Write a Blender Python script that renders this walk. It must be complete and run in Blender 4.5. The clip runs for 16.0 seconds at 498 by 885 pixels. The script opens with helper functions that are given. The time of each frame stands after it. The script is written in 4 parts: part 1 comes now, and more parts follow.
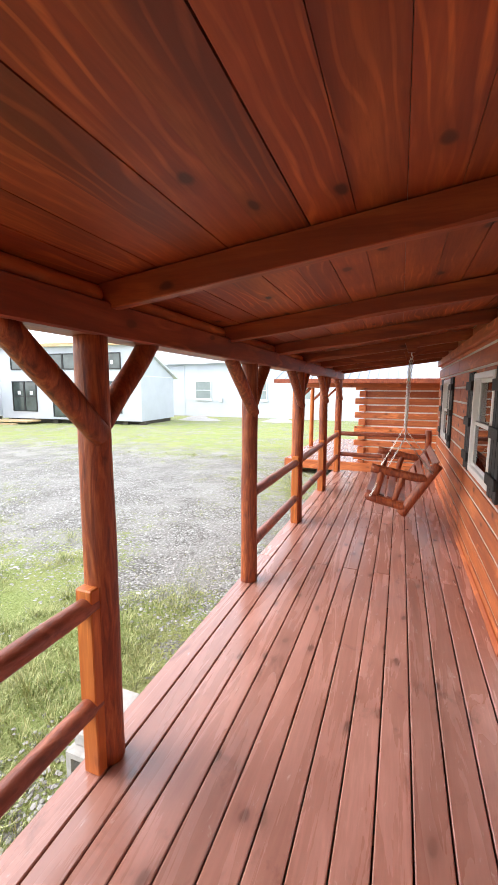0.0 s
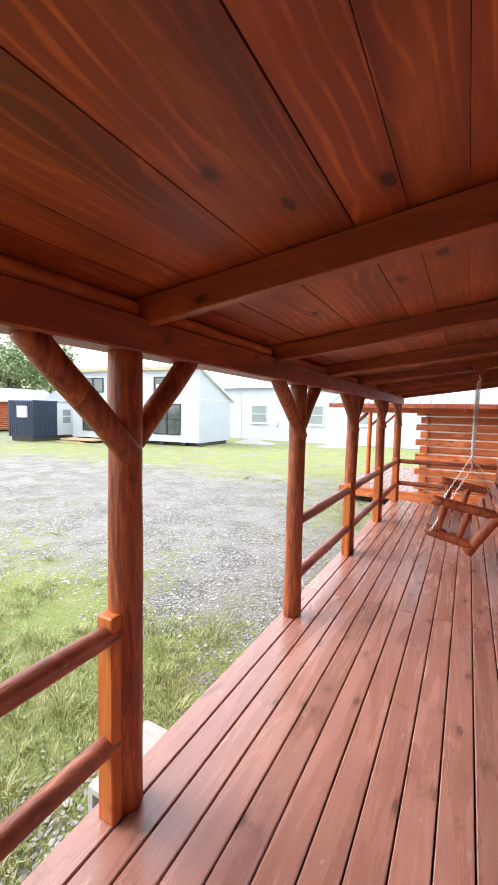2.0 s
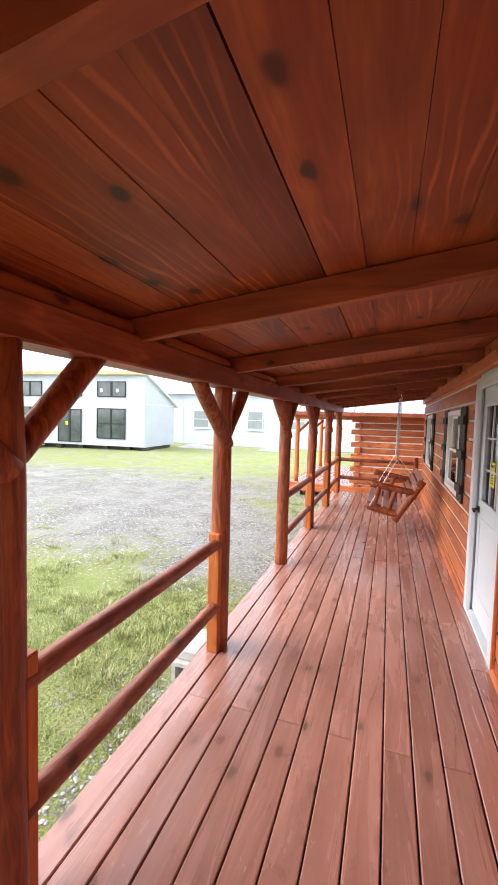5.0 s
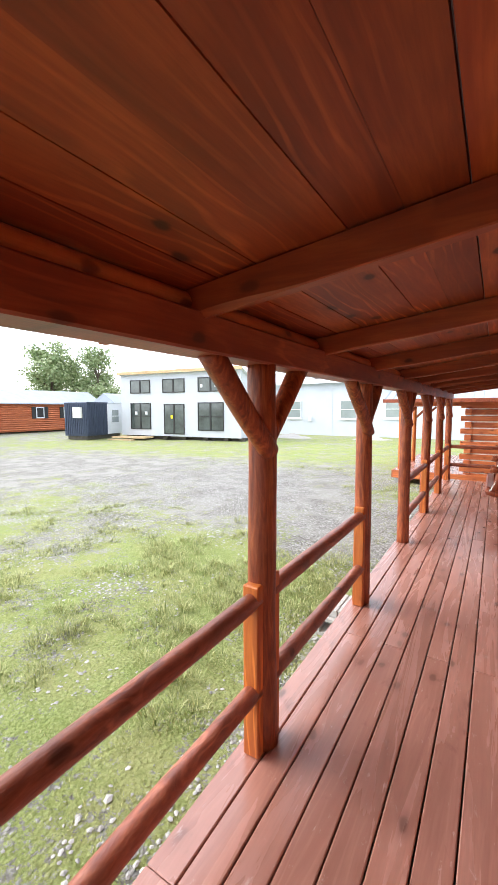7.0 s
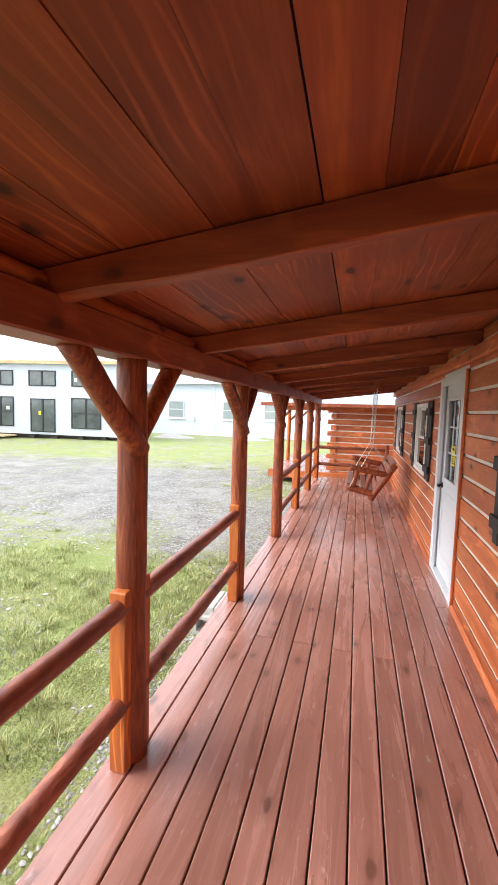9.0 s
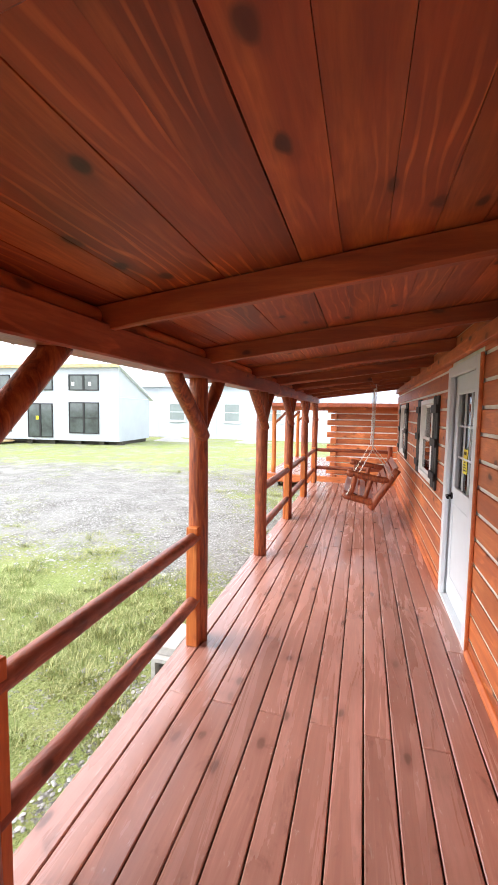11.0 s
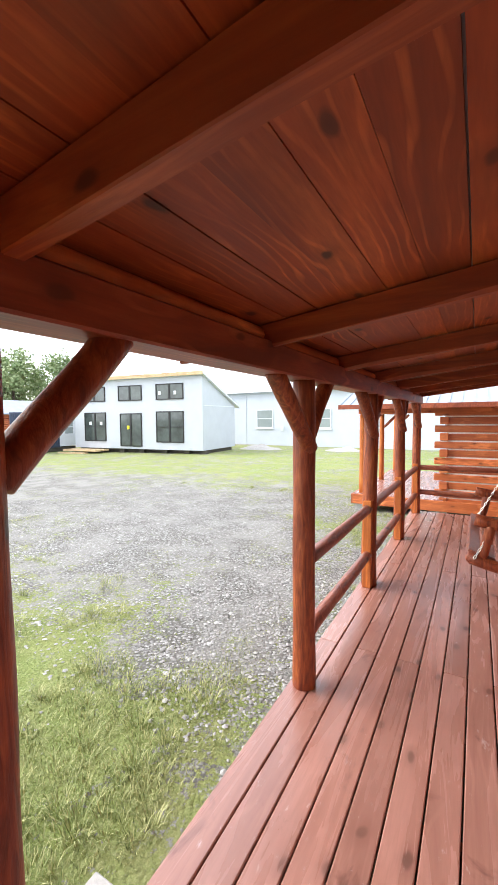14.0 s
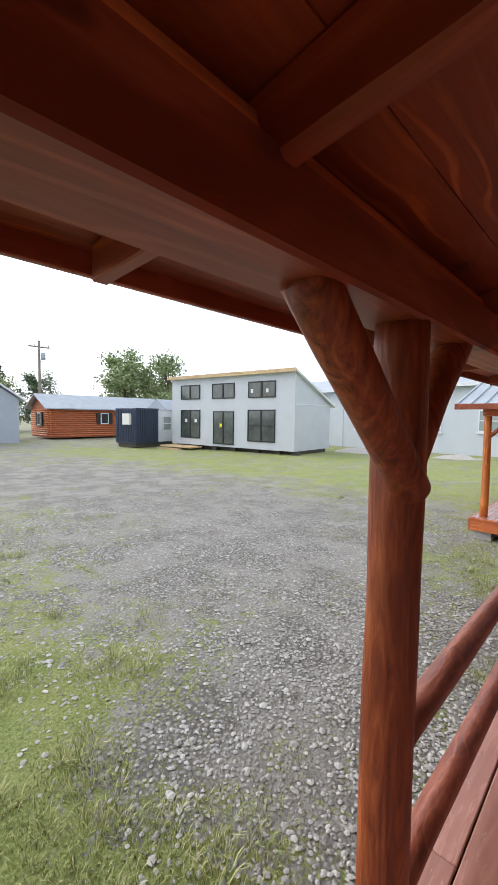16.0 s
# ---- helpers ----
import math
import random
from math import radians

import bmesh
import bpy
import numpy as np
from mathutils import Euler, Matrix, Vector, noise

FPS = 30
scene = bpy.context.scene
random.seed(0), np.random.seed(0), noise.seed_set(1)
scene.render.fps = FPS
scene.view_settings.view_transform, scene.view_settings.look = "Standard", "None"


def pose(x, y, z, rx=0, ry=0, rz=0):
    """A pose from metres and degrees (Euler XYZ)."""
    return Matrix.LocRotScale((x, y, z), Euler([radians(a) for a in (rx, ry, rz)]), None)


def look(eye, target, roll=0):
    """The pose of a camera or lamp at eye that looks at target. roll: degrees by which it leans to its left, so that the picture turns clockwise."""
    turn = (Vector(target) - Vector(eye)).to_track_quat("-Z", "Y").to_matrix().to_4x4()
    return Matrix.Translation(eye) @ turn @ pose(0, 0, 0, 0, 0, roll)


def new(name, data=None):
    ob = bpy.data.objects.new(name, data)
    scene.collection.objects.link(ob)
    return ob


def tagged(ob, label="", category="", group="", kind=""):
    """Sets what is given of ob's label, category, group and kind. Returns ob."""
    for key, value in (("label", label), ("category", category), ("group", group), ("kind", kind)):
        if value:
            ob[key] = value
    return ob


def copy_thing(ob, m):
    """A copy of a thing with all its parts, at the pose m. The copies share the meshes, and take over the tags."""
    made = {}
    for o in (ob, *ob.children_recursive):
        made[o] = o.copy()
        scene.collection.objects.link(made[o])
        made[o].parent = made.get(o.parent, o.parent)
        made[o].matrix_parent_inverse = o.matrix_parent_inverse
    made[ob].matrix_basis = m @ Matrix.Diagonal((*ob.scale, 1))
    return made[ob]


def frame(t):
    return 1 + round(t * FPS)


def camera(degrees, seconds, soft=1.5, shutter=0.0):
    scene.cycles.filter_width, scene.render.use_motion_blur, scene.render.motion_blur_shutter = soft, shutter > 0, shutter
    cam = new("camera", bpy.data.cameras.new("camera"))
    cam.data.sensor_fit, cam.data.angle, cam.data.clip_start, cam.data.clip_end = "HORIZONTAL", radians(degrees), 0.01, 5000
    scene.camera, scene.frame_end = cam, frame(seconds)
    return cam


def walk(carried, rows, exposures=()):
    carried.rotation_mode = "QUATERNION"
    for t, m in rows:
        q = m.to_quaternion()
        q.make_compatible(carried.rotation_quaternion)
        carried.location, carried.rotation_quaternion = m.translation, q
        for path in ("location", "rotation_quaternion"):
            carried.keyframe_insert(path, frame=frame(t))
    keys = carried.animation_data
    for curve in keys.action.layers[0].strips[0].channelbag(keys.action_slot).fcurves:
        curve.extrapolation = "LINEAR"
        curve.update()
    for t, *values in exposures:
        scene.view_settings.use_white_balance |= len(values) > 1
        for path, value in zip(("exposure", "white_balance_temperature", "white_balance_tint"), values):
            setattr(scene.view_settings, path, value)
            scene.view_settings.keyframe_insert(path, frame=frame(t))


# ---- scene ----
cam = camera(63.9, 16.0)
PATH = [
    (0, (1.178, 0.7, 1.695), (0.479, 2.555, 1.431), 0.3),
    (0.5, (1.198, 0.727, 1.695), (0.554, 2.601, 1.423), 0.2),
    (1, (1.221, 0.777, 1.692), (0.595, 2.659, 1.436), 0.0),
    (1.5, (1.209, 0.87, 1.67), (0.437, 2.706, 1.482), 0.5),
    (2, (1.195, 0.86, 1.675), (0.237, 2.609, 1.527), 1.2),
    (2.5, (1.216, 0.703, 1.701), (0.381, 2.519, 1.633), -0.2),
    (3, (1.131, 0.516, 1.697), (0.538, 2.419, 1.537), 2.0),
    (3.5, (1.217, 0.217, 1.682), (0.498, 2.08, 1.574), 0.7),
    (5.8, (1.059, -0.958, 1.689), (0.423, 0.934, 1.57), 2.0),
    (6, (1.048, -1.022, 1.698), (0.32, 0.837, 1.596), 1.6),
    (6.5, (0.999, -1.222, 1.704), (0.011, 0.517, 1.693), 0.1),
    (7, (0.942, -1.392, 1.703), (-0.107, 0.302, 1.534), -0.2),
    (7.5, (0.895, -1.424, 1.696), (-0.168, 0.256, 1.479), 0.0),
    (8, (0.85, -1.44, 1.695), (-0.403, 0.111, 1.532), 0.4),
    (8.5, (0.903, -1.424, 1.702), (-0.233, 0.215, 1.546), 0.6),
    (8.9, (0.97, -1.415, 1.705), (0.339, 0.477, 1.56), 1.4),
    (9, (0.98, -1.355, 1.695), (0.461, 0.57, 1.534), 1.7),
    (9.5, (1.051, -1.173, 1.693), (0.777, 0.802, 1.526), 0.7),
    (10, (1.091, -1.035, 1.684), (0.681, 0.919, 1.557), 0.3),
    (10.2, (1.091, -0.972, 1.684), (0.581, 0.957, 1.551), 0.3),
    (12.3, (1.15, 0.367, 1.657), (0.592, 2.28, 1.491), 1.0),
    (12.5, (1.112, 0.537, 1.686), (0.628, 2.47, 1.514), 1.8),
    (13, (1.072, 0.859, 1.697), (0.761, 2.828, 1.534), 3.5),
    (13.5, (1.045, 1.296, 1.718), (0.414, 3.184, 1.524), 0.4),
    (14, (0.898, 1.607, 1.684), (-0.092, 3.34, 1.561), -0.5),
    (14.5, (0.717, 1.934, 1.687), (-0.19, 3.713, 1.563), 1.7),
    (15, (0.625, 2.217, 1.678), (-0.33, 3.968, 1.524), 1.9),
    (15.5, (0.501, 2.595, 1.698), (-0.768, 4.137, 1.593), 0.6),
    (16, (0.413, 2.881, 1.671), (-0.965, 4.326, 1.545), 0.7),
]
walk(cam, [(t, look(eye, target, roll)) for t, eye, target, roll in PATH],
     exposures=[(0.0, 1.45), (3.6, 1.4), (6.0, 1.5), (6.6, 1.5), (7.0, 1.34), (8.1, 1.2), (8.5, 1.02), (9.4, 1.75), (10.2, 1.7), (12.4, 1.45), (13.5, 1.35), (14.7, 1.2), (15.3, 0.95), (16.0, 0.45)])

# ---------------- light ----------------
world = bpy.data.worlds.new("sky")
scene.world = world
world.use_nodes = True
wn, wl = world.node_tree.nodes, world.node_tree.links
wn.clear()
w_out = wn.new("ShaderNodeOutputWorld")
w_bg = wn.new("ShaderNodeBackground")
w_sky = wn.new("ShaderNodeTexSky")
w_sky.sky_type = "NISHITA"
w_sky.sun_disc = False
w_sky.sun_elevation = radians(37)
w_sky.sun_rotation = radians(254)
w_sky.air_density, w_sky.dust_density = 1.0, 2.5
w_tc = wn.new("ShaderNodeTexCoord")
w_map = wn.new("ShaderNodeMapping")
w_map.inputs["Scale"].default_value = (1.6, 1.6, 6.0)
w_noise = wn.new("ShaderNodeTexNoise")
w_noise.inputs["Scale"].default_value = 1.5
w_noise.inputs["Detail"].default_value = 7.0
w_noise.inputs["Distortion"].default_value = 0.6
w_ramp = wn.new("ShaderNodeValToRGB")
w_ramp.color_ramp.elements[0].position, w_ramp.color_ramp.elements[1].position = 0.30, 0.62
w_ramp.color_ramp.elements[0].color = (0.2, 0.2, 0.2, 1)
w_mix = wn.new("ShaderNodeMix")
w_mix.data_type = "RGBA"
w_mix.inputs["B"].default_value = (9.6, 10.1, 11.0, 1)
wl.new(w_tc.outputs["Generated"], w_map.inputs["Vector"])
wl.new(w_map.outputs["Vector"], w_noise.inputs["Vector"])
wl.new(w_noise.outputs["Fac"], w_ramp.inputs["Fac"])
wl.new(w_ramp.outputs["Color"], w_mix.inputs["Factor"])
wl.new(w_sky.outputs["Color"], w_mix.inputs["A"])
wl.new(w_mix.outputs["Result"], w_bg.inputs["Color"])
w_bg.inputs["Strength"].default_value = 0.13
wl.new(w_bg.outputs["Background"], w_out.inputs["Surface"])

sun = new("sun", bpy.data.lights.new("sun", "SUN"))
sun.data.energy, sun.data.angle, sun.data.color = 1.5, radians(45), (1.0, 0.95, 0.88)
sun.matrix_world = look((-34, -10, 27), (0, 0, 0))


# ---------------- materials ----------------
class Mat:
    """A node material with small shortcuts."""

    def __init__(self, name, rough=0.6, metal=0.0, spec=0.5):
        self.m = bpy.data.materials.new(name)
        self.m.use_nodes = True
        self.n, self.l = self.m.node_tree.nodes, self.m.node_tree.links
        self.b = self.n["Principled BSDF"]
        self.b.inputs["Roughness"].default_value = rough
        self.b.inputs["Metallic"].default_value = metal
        self.b.inputs["Specular IOR Level"].default_value = spec

    def coords(self, scale=(1, 1, 1), jitter=True):
        tc = self.n.new("ShaderNodeTexCoord")
        out = tc.outputs["Object"]
        if jitter:
            oi = self.n.new("ShaderNodeObjectInfo")
            mul = self.n.new("ShaderNodeVectorMath")
            mul.operation = "MULTIPLY_ADD"
            mul.inputs[1].default_value = (37.0, 91.0, 53.0)
            self.l.new(oi.outputs["Random"], mul.inputs[0])
            self.l.new(out, mul.inputs[2])
            out = mul.outputs[0]
        mp = self.n.new("ShaderNodeMapping")
        mp.inputs["Scale"].default_value = scale
        self.l.new(out, mp.inputs["Vector"])
        return mp.outputs["Vector"]

    def noise(self, vec, scale, detail=4, rough=0.55, dist=0.0):
        t = self.n.new("ShaderNodeTexNoise")
        for k, v in (("Scale", scale), ("Detail", detail), ("Roughness", rough), ("Distortion", dist)):
            t.inputs[k].default_value = v
        self.l.new(vec, t.inputs["Vector"])
        return t.outputs["Fac"]

    def cells(self, vec, scale, feature="F1"):
        t = self.n.new("ShaderNodeTexVoronoi")
        t.feature = feature
        t.inputs["Scale"].default_value = scale
        self.l.new(vec, t.inputs["Vector"])
        return t.outputs

    def ramp(self, fac, *stops):
        r = self.n.new("ShaderNodeValToRGB")
        e = r.color_ramp.elements
        while len(e) < len(stops):
            e.new(0.5)
        for el, (p, c) in zip(e, stops):
            el.position = p
            el.color = (*c, 1) if len(c) == 3 else c
        self.l.new(fac, r.inputs["Fac"])
        return r.outputs["Color"]

    def mix(self, fac, a, b, mode="MIX"):
        x = self.n.new("ShaderNodeMix")
        x.data_type, x.blend_type = "RGBA", mode
        for key, val in (("Factor", fac), ("A", a), ("B", b)):
            sock = x.inputs[key] if key == "Factor" else [s for s in x.inputs if s.name == key and s.type == "RGBA"][0]
            if isinstance(val, (int, float)):
                sock.default_value = val
            elif isinstance(val, tuple):
                sock.default_value = (*val, 1)
            else:
                self.l.new(val, sock)
        return [s for s in x.outputs if s.type == "RGBA"][0]

    def math(self, op, a, b=0.0):
        x = self.n.new("ShaderNodeMath")
        x.operation = op
        for k, v in ((0, a), (1, b)):
            if isinstance(v, (int, float)):
                x.inputs[k].default_value = v
            else:
                self.l.new(v, x.inputs[k])
        return x.outputs[0]

    def color(self, sock):
        self.l.new(sock, self.b.inputs["Base Color"])

    def rough(self, fac, lo, hi):
        r = self.n.new("ShaderNodeMapRange")
        r.inputs["To Min"].default_value, r.inputs["To Max"].default_value = lo, hi
        self.l.new(fac, r.inputs["Value"])
        self.l.new(r.outputs["Result"], self.b.inputs["Roughness"])

    def bump(self, fac, strength=0.3, dist=0.01):
        bp = self.n.new("ShaderNodeBump")
        bp.inputs["Strength"].default_value, bp.inputs["Distance"].default_value = strength, dist
        self.l.new(fac, bp.inputs["Height"])
        self.l.new(bp.outputs["Normal"], self.b.inputs["Normal"])


def stained_wood(name, dark, mid, light, along="y", rough=(0.35, 0.6), knot=1.0, relief=0.25, tint=0.25, streak=7.0, plane="", island=False, figure=0.45, stretch=0.09, wear=0.0):
    """Stained pine: stretched grain, cathedral figure, knots and a tint of its own for every piece."""
    q = Mat(name)
    st = {"x": (stretch, 1, 1), "y": (1, stretch, 1), "z": (1, 1, stretch)}[along]
    kn = {"x": (0.55, 1, 1), "y": (1, 0.55, 1), "z": (1, 1, 0.55)}[along]
    v = q.coords(st, not island)
    if island:
        geo = q.n.new("ShaderNodeNewGeometry")
        mv = q.n.new("ShaderNodeVectorMath")
        mv.operation = "MULTIPLY_ADD"
        mv.inputs[1].default_value = (37.0, 91.0, 53.0)
        q.l.new(geo.outputs["Random Per Island"], mv.inputs[0])
        q.l.new(v, mv.inputs[2])
        v = mv.outputs[0]
    broad = q.noise(v, streak, 5, 0.6, 1.4)
    fine = q.noise(v, 90, 3, 0.6, 0.3)
    c = q.ramp(broad, (0.34, dark), (0.5, mid), (0.68, light))
    wave = q.n.new("ShaderNodeTexWave")
    wave.bands_direction = {"x": "Y", "y": "X", "z": "X"}[along]
    for k, val in (("Scale", 7.0), ("Distortion", 16.0), ("Detail", 2.0), ("Detail Scale", 0.8)):
        wave.inputs[k].default_value = val
    arch = q.n.new("ShaderNodeVectorMath")
    arch.operation = "MULTIPLY"
    arch.inputs[1].default_value = {"x": (2.2, 1, 1), "y": (1, 2.2, 1), "z": (1, 1, 2.2)}[along]
    q.l.new(v, arch.inputs[0])
    q.l.new(arch.outputs[0], wave.inputs["Vector"])
    patchy = q.ramp(q.noise(q.coords((1, 1, 1), not island), 1.7, 3, 0.5), (0.45, (0.15, 0.15, 0.15)), (0.62, (1, 1, 1)))
    line = q.ramp(wave.outputs["Fac"], (0.0, (0, 0, 0)), (0.78, (0, 0, 0)), (0.97, (1, 1, 1)))
    c = q.mix(q.math("MULTIPLY", q.math("MULTIPLY", line, patchy), min(1.0, figure * 1.7)), c, tuple(min(1.0, 1.35 * x) for x in light))
    c = q.mix(q.ramp(fine, (0.35, (0.35, 0.35, 0.35)), (0.6, (0, 0, 0))), c, dark)
    vk = q.coords(kn)
    if plane:
        sep, com = q.n.new("ShaderNodeSeparateXYZ"), q.n.new("ShaderNodeCombineXYZ")
        q.l.new(vk, sep.inputs[0])
        for k, ax in enumerate(plane):
            q.l.new(sep.outputs["xyz".index(ax)], com.inputs[k])
        vk = com.outputs[0]
    warp = q.n.new("ShaderNodeVectorMath")
    warp.operation = "MULTIPLY_ADD"
    wn3 = q.n.new("ShaderNodeTexNoise")
    wn3.inputs["Scale"].default_value = 9.0
    q.l.new(vk, wn3.inputs["Vector"])
    warp.inputs[1].default_value = (0.05, 0.05, 0.05)
    q.l.new(wn3.outputs["Color"], warp.inputs[0])
    q.l.new(vk, warp.inputs[2])
    vk = warp.outputs[0]
    tex = q.n.new("ShaderNodeTexVoronoi")
    tex.voronoi_dimensions = "2D" if plane else "3D"
    tex.inputs["Scale"].default_value = 2.9
    q.l.new(vk, tex.inputs["Vector"])
    d = tex.outputs
    ring = q.ramp(d["Distance"], (0.0, (1, 1, 1)), (0.038, (0.92, 0.92, 0.92)), (0.058, (0.5, 0.5, 0.5)), (0.066, (0.28, 0.28, 0.28)), (0.15, (0, 0, 0)))
    c = q.mix(q.math("MULTIPLY", ring, knot), c, tuple(0.22 * x for x in dark))
    blotch = q.noise(q.coords((1, 1, 1)), 2.2, 3, 0.5)
    c = q.mix(q.ramp(blotch, (0.35, (0.5, 0.5, 0.5)), (0.6, (0, 0, 0))), c, dark)
    if wear:
        scuff = q.noise(q.coords((1, 0.35, 1)), 26, 6, 0.75, 0.4)
        c = q.mix(q.ramp(scuff, (0.62, (0, 0, 0)), (0.72, (wear, wear, wear))), c, tuple(0.5 + 0.5 * x for x in light))
        damp = q.noise(q.coords((1, 0.6, 1)), 5.5, 5, 0.65, 0.6)
        c = q.mix(q.ramp(damp, (0.60, (0, 0, 0)), (0.72, (wear, wear, wear))), c, tuple(0.35 * x for x in dark))
    oi = q.n.new("ShaderNodeObjectInfo")
    hsv = q.n.new("ShaderNodeHueSaturation")
    rng = q.n.new("ShaderNodeMapRange")
    rng.inputs["To Min"].default_value, rng.inputs["To Max"].default_value = 1 - tint, 1 + tint
    q.l.new(geo.outputs["Random Per Island"] if island else oi.outputs["Random"], rng.inputs["Value"])
    q.l.new(rng.outputs["Result"], hsv.inputs["Value"])
    q.l.new(c, hsv.inputs["Color"])
    q.color(hsv.outputs["Color"])
    q.rough(broad, *rough)
    q.bump(q.math("ADD", q.math("MULTIPLY", fine, 0.5), broad), relief, 0.004)
    return q.m


def plain(name, col, rough=0.6, metal=0.0, var=0.12, scale=6.0, relief=0.0, spec=0.5):
    q = Mat(name, rough, metal, spec)
    v = q.coords()
    f = q.noise(v, scale, 5, 0.6)
    q.color(q.ramp(f, (0.3, tuple(c * (1 - var) for c in col)), (0.7, tuple(min(1, c * (1 + var)) for c in col))))
    if relief:
        q.bump(q.noise(v, scale * 12, 4), relief, 0.004)
    return q.m


def glass_mat(name, tint=(0.55, 0.6, 0.6)):
    q = Mat(name, 0.02)
    q.n.remove(q.b)
    g = q.n.new("ShaderNodeBsdfGlossy")
    g.inputs["Roughness"].default_value = 0.01
    tr = q.n.new("ShaderNodeBsdfTransparent")
    tr.inputs["Color"].default_value = (*tint, 1)
    fr = q.n.new("ShaderNodeFresnel")
    fr.inputs["IOR"].default_value = 2.1
    mx = q.n.new("ShaderNodeMixShader")
    q.l.new(fr.outputs[0], mx.inputs[0])
    q.l.new(tr.outputs[0], mx.inputs[1])
    q.l.new(g.outputs[0], mx.inputs[2])
    q.l.new(mx.outputs[0], q.n["Material Output"].inputs["Surface"])
    return q.m


DECK = stained_wood("deck_stain", (0.33, 0.150, 0.114), (0.42, 0.198, 0.154), (0.50, 0.248, 0.20), "y", (0.20, 0.34), 0.8, 0.16, 0.13, plane="xy", figure=0.12, wear=0.6)
DECK.node_tree.nodes["Principled BSDF"].inputs["Specular IOR Level"].default_value = 1.0
CEIL = stained_wood("ceiling_stain", (0.17, 0.028, 0.007), (0.32, 0.060, 0.013), (0.50, 0.130, 0.027), "y", (0.42, 0.6), 1.0, 0.25, 0.24, 3.0, plane="xy", island=True, figure=0.45)
RAFT = stained_wood("rafter_stain", (0.20, 0.038, 0.011), (0.32, 0.066, 0.016), (0.44, 0.115, 0.028), "x", (0.4, 0.6), 0.9, 0.25, 0.1, plane="xz", figure=0.3)
BEAM = stained_wood("beam_stain", (0.17, 0.034, 0.013), (0.30, 0.062, 0.021), (0.42, 0.11, 0.04), "y", (0.4, 0.6), 0.8, 0.3, 0.08, plane="yz")
POST = stained_wood("peeled_log_stain", (0.13, 0.023, 0.009), (0.32, 0.068, 0.020), (0.50, 0.145, 0.042), "z", (0.36, 0.56), 0.9, 1.0, 0.08, 24.0, plane="", figure=0.1, stretch=0.13)
RAIL = stained_wood("rail_log_stain", (0.15, 0.040, 0.024), (0.31, 0.088, 0.050), (0.46, 0.16, 0.09), "y", (0.28, 0.5), 0.9, 0.9, 0.08, 12.0, plane="yz", figure=0.25, stretch=0.28)
CROSS = stained_wood("cross_rail_stain", (0.15, 0.036, 0.018), (0.30, 0.078, 0.034), (0.44, 0.14, 0.06), "x", (0.3, 0.5), 0.8, 0.8, 0.08, 12.0, figure=0.25, stretch=0.28)
BLOCK = stained_wood("block_stain", (0.36, 0.085, 0.016), (0.55, 0.15, 0.025), (0.68, 0.23, 0.045), "z", (0.4, 0.6), 0.6, 0.15, 0.1)
LOGW = stained_wood("log_siding_stain", (0.36, 0.082, 0.024), (0.55, 0.145, 0.042), (0.66, 0.22, 0.072), "y", (0.4, 0.62), 1.0, 0.25, 0.18, 5.0, plane="yz")
LOGX = stained_wood("log_siding_cross", (0.36, 0.082, 0.024), (0.55, 0.145, 0.040), (0.68, 0.22, 0.07), "x", (0.4, 0.62), 0.8, 0.25, 0.2, 5.0, plane="xz")
FARLOG = stained_wood("far_log_siding", (0.34, 0.09, 0.035), (0.46, 0.13, 0.05), (0.56, 0.18, 0.075), "y", (0.5, 0.7), 0.4, 0.2, 0.08, 3.0)
RAWWOOD = stained_wood("raw_lumber", (0.42, 0.28, 0.14), (0.58, 0.42, 0.24), (0.68, 0.52, 0.33), "x", (0.6, 0.8), 0.4, 0.1, 0.1)
CHINK = plain("white_chinking", (0.78, 0.74, 0.68), 0.8, 0, 0.08, 9, 0.3)
WHITE = plain("white_paint", (0.66, 0.69, 0.73), 0.4, 0, 0.03, 5)
VINYL = plain("white_vinyl", (0.80, 0.79, 0.76), 0.35, 0, 0.03, 5)
SIDING = plain("white_house_wrap", (0.52, 0.55, 0.60), 0.6, 0, 0.04, 1.2, 0.1)
SHED = plain("white_metal_wall", (0.52, 0.56, 0.62), 0.5, 0, 0.05, 0.6)
BLACK = plain("black_paint", (0.013, 0.013, 0.014), 0.6, 0, 0.3, 20, 0.2)
# low light of the rooms behind windows, put into a dark base colour
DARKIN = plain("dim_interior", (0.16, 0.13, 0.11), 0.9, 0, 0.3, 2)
IRON = plain("black_iron", (0.03, 0.03, 0.03), 0.35, 0.8, 0.2, 20)
CHAIN = plain("zinc_chain", (0.72, 0.70, 0.66), 0.3, 1.0, 0.1, 20)
ROOFM = plain("galvanised_roof", (0.36, 0.40, 0.45), 0.45, 0.35, 0.1, 1.5)
NAVY = plain("navy_container_paint", (0.045, 0.06, 0.10), 0.5, 0.1, 0.2, 2.0)
GREYWALL = plain("blue_grey_siding", (0.36, 0.40, 0.46), 0.6, 0, 0.05, 1.0)
CONC = plain("concrete_block_grey", (0.46, 0.45, 0.43), 0.9, 0, 0.15, 25, 0.5)
POLEM = plain("weathered_pole", (0.24, 0.21, 0.18), 0.85, 0, 0.2, 4, 0.3)
# near-black brown that puts the shade under raised floors into the colour
SHADE = plain("underfloor_shade", (0.09, 0.08, 0.065), 0.95, 0, 0.3, 4, 0.4)
YELLOW = plain("yellow_sign", (0.85, 0.72, 0.02), 0.5, 0, 0.03, 8)
CURTAIN = plain("white_blind", (0.62, 0.62, 0.60), 0.8, 0, 0.06, 6)
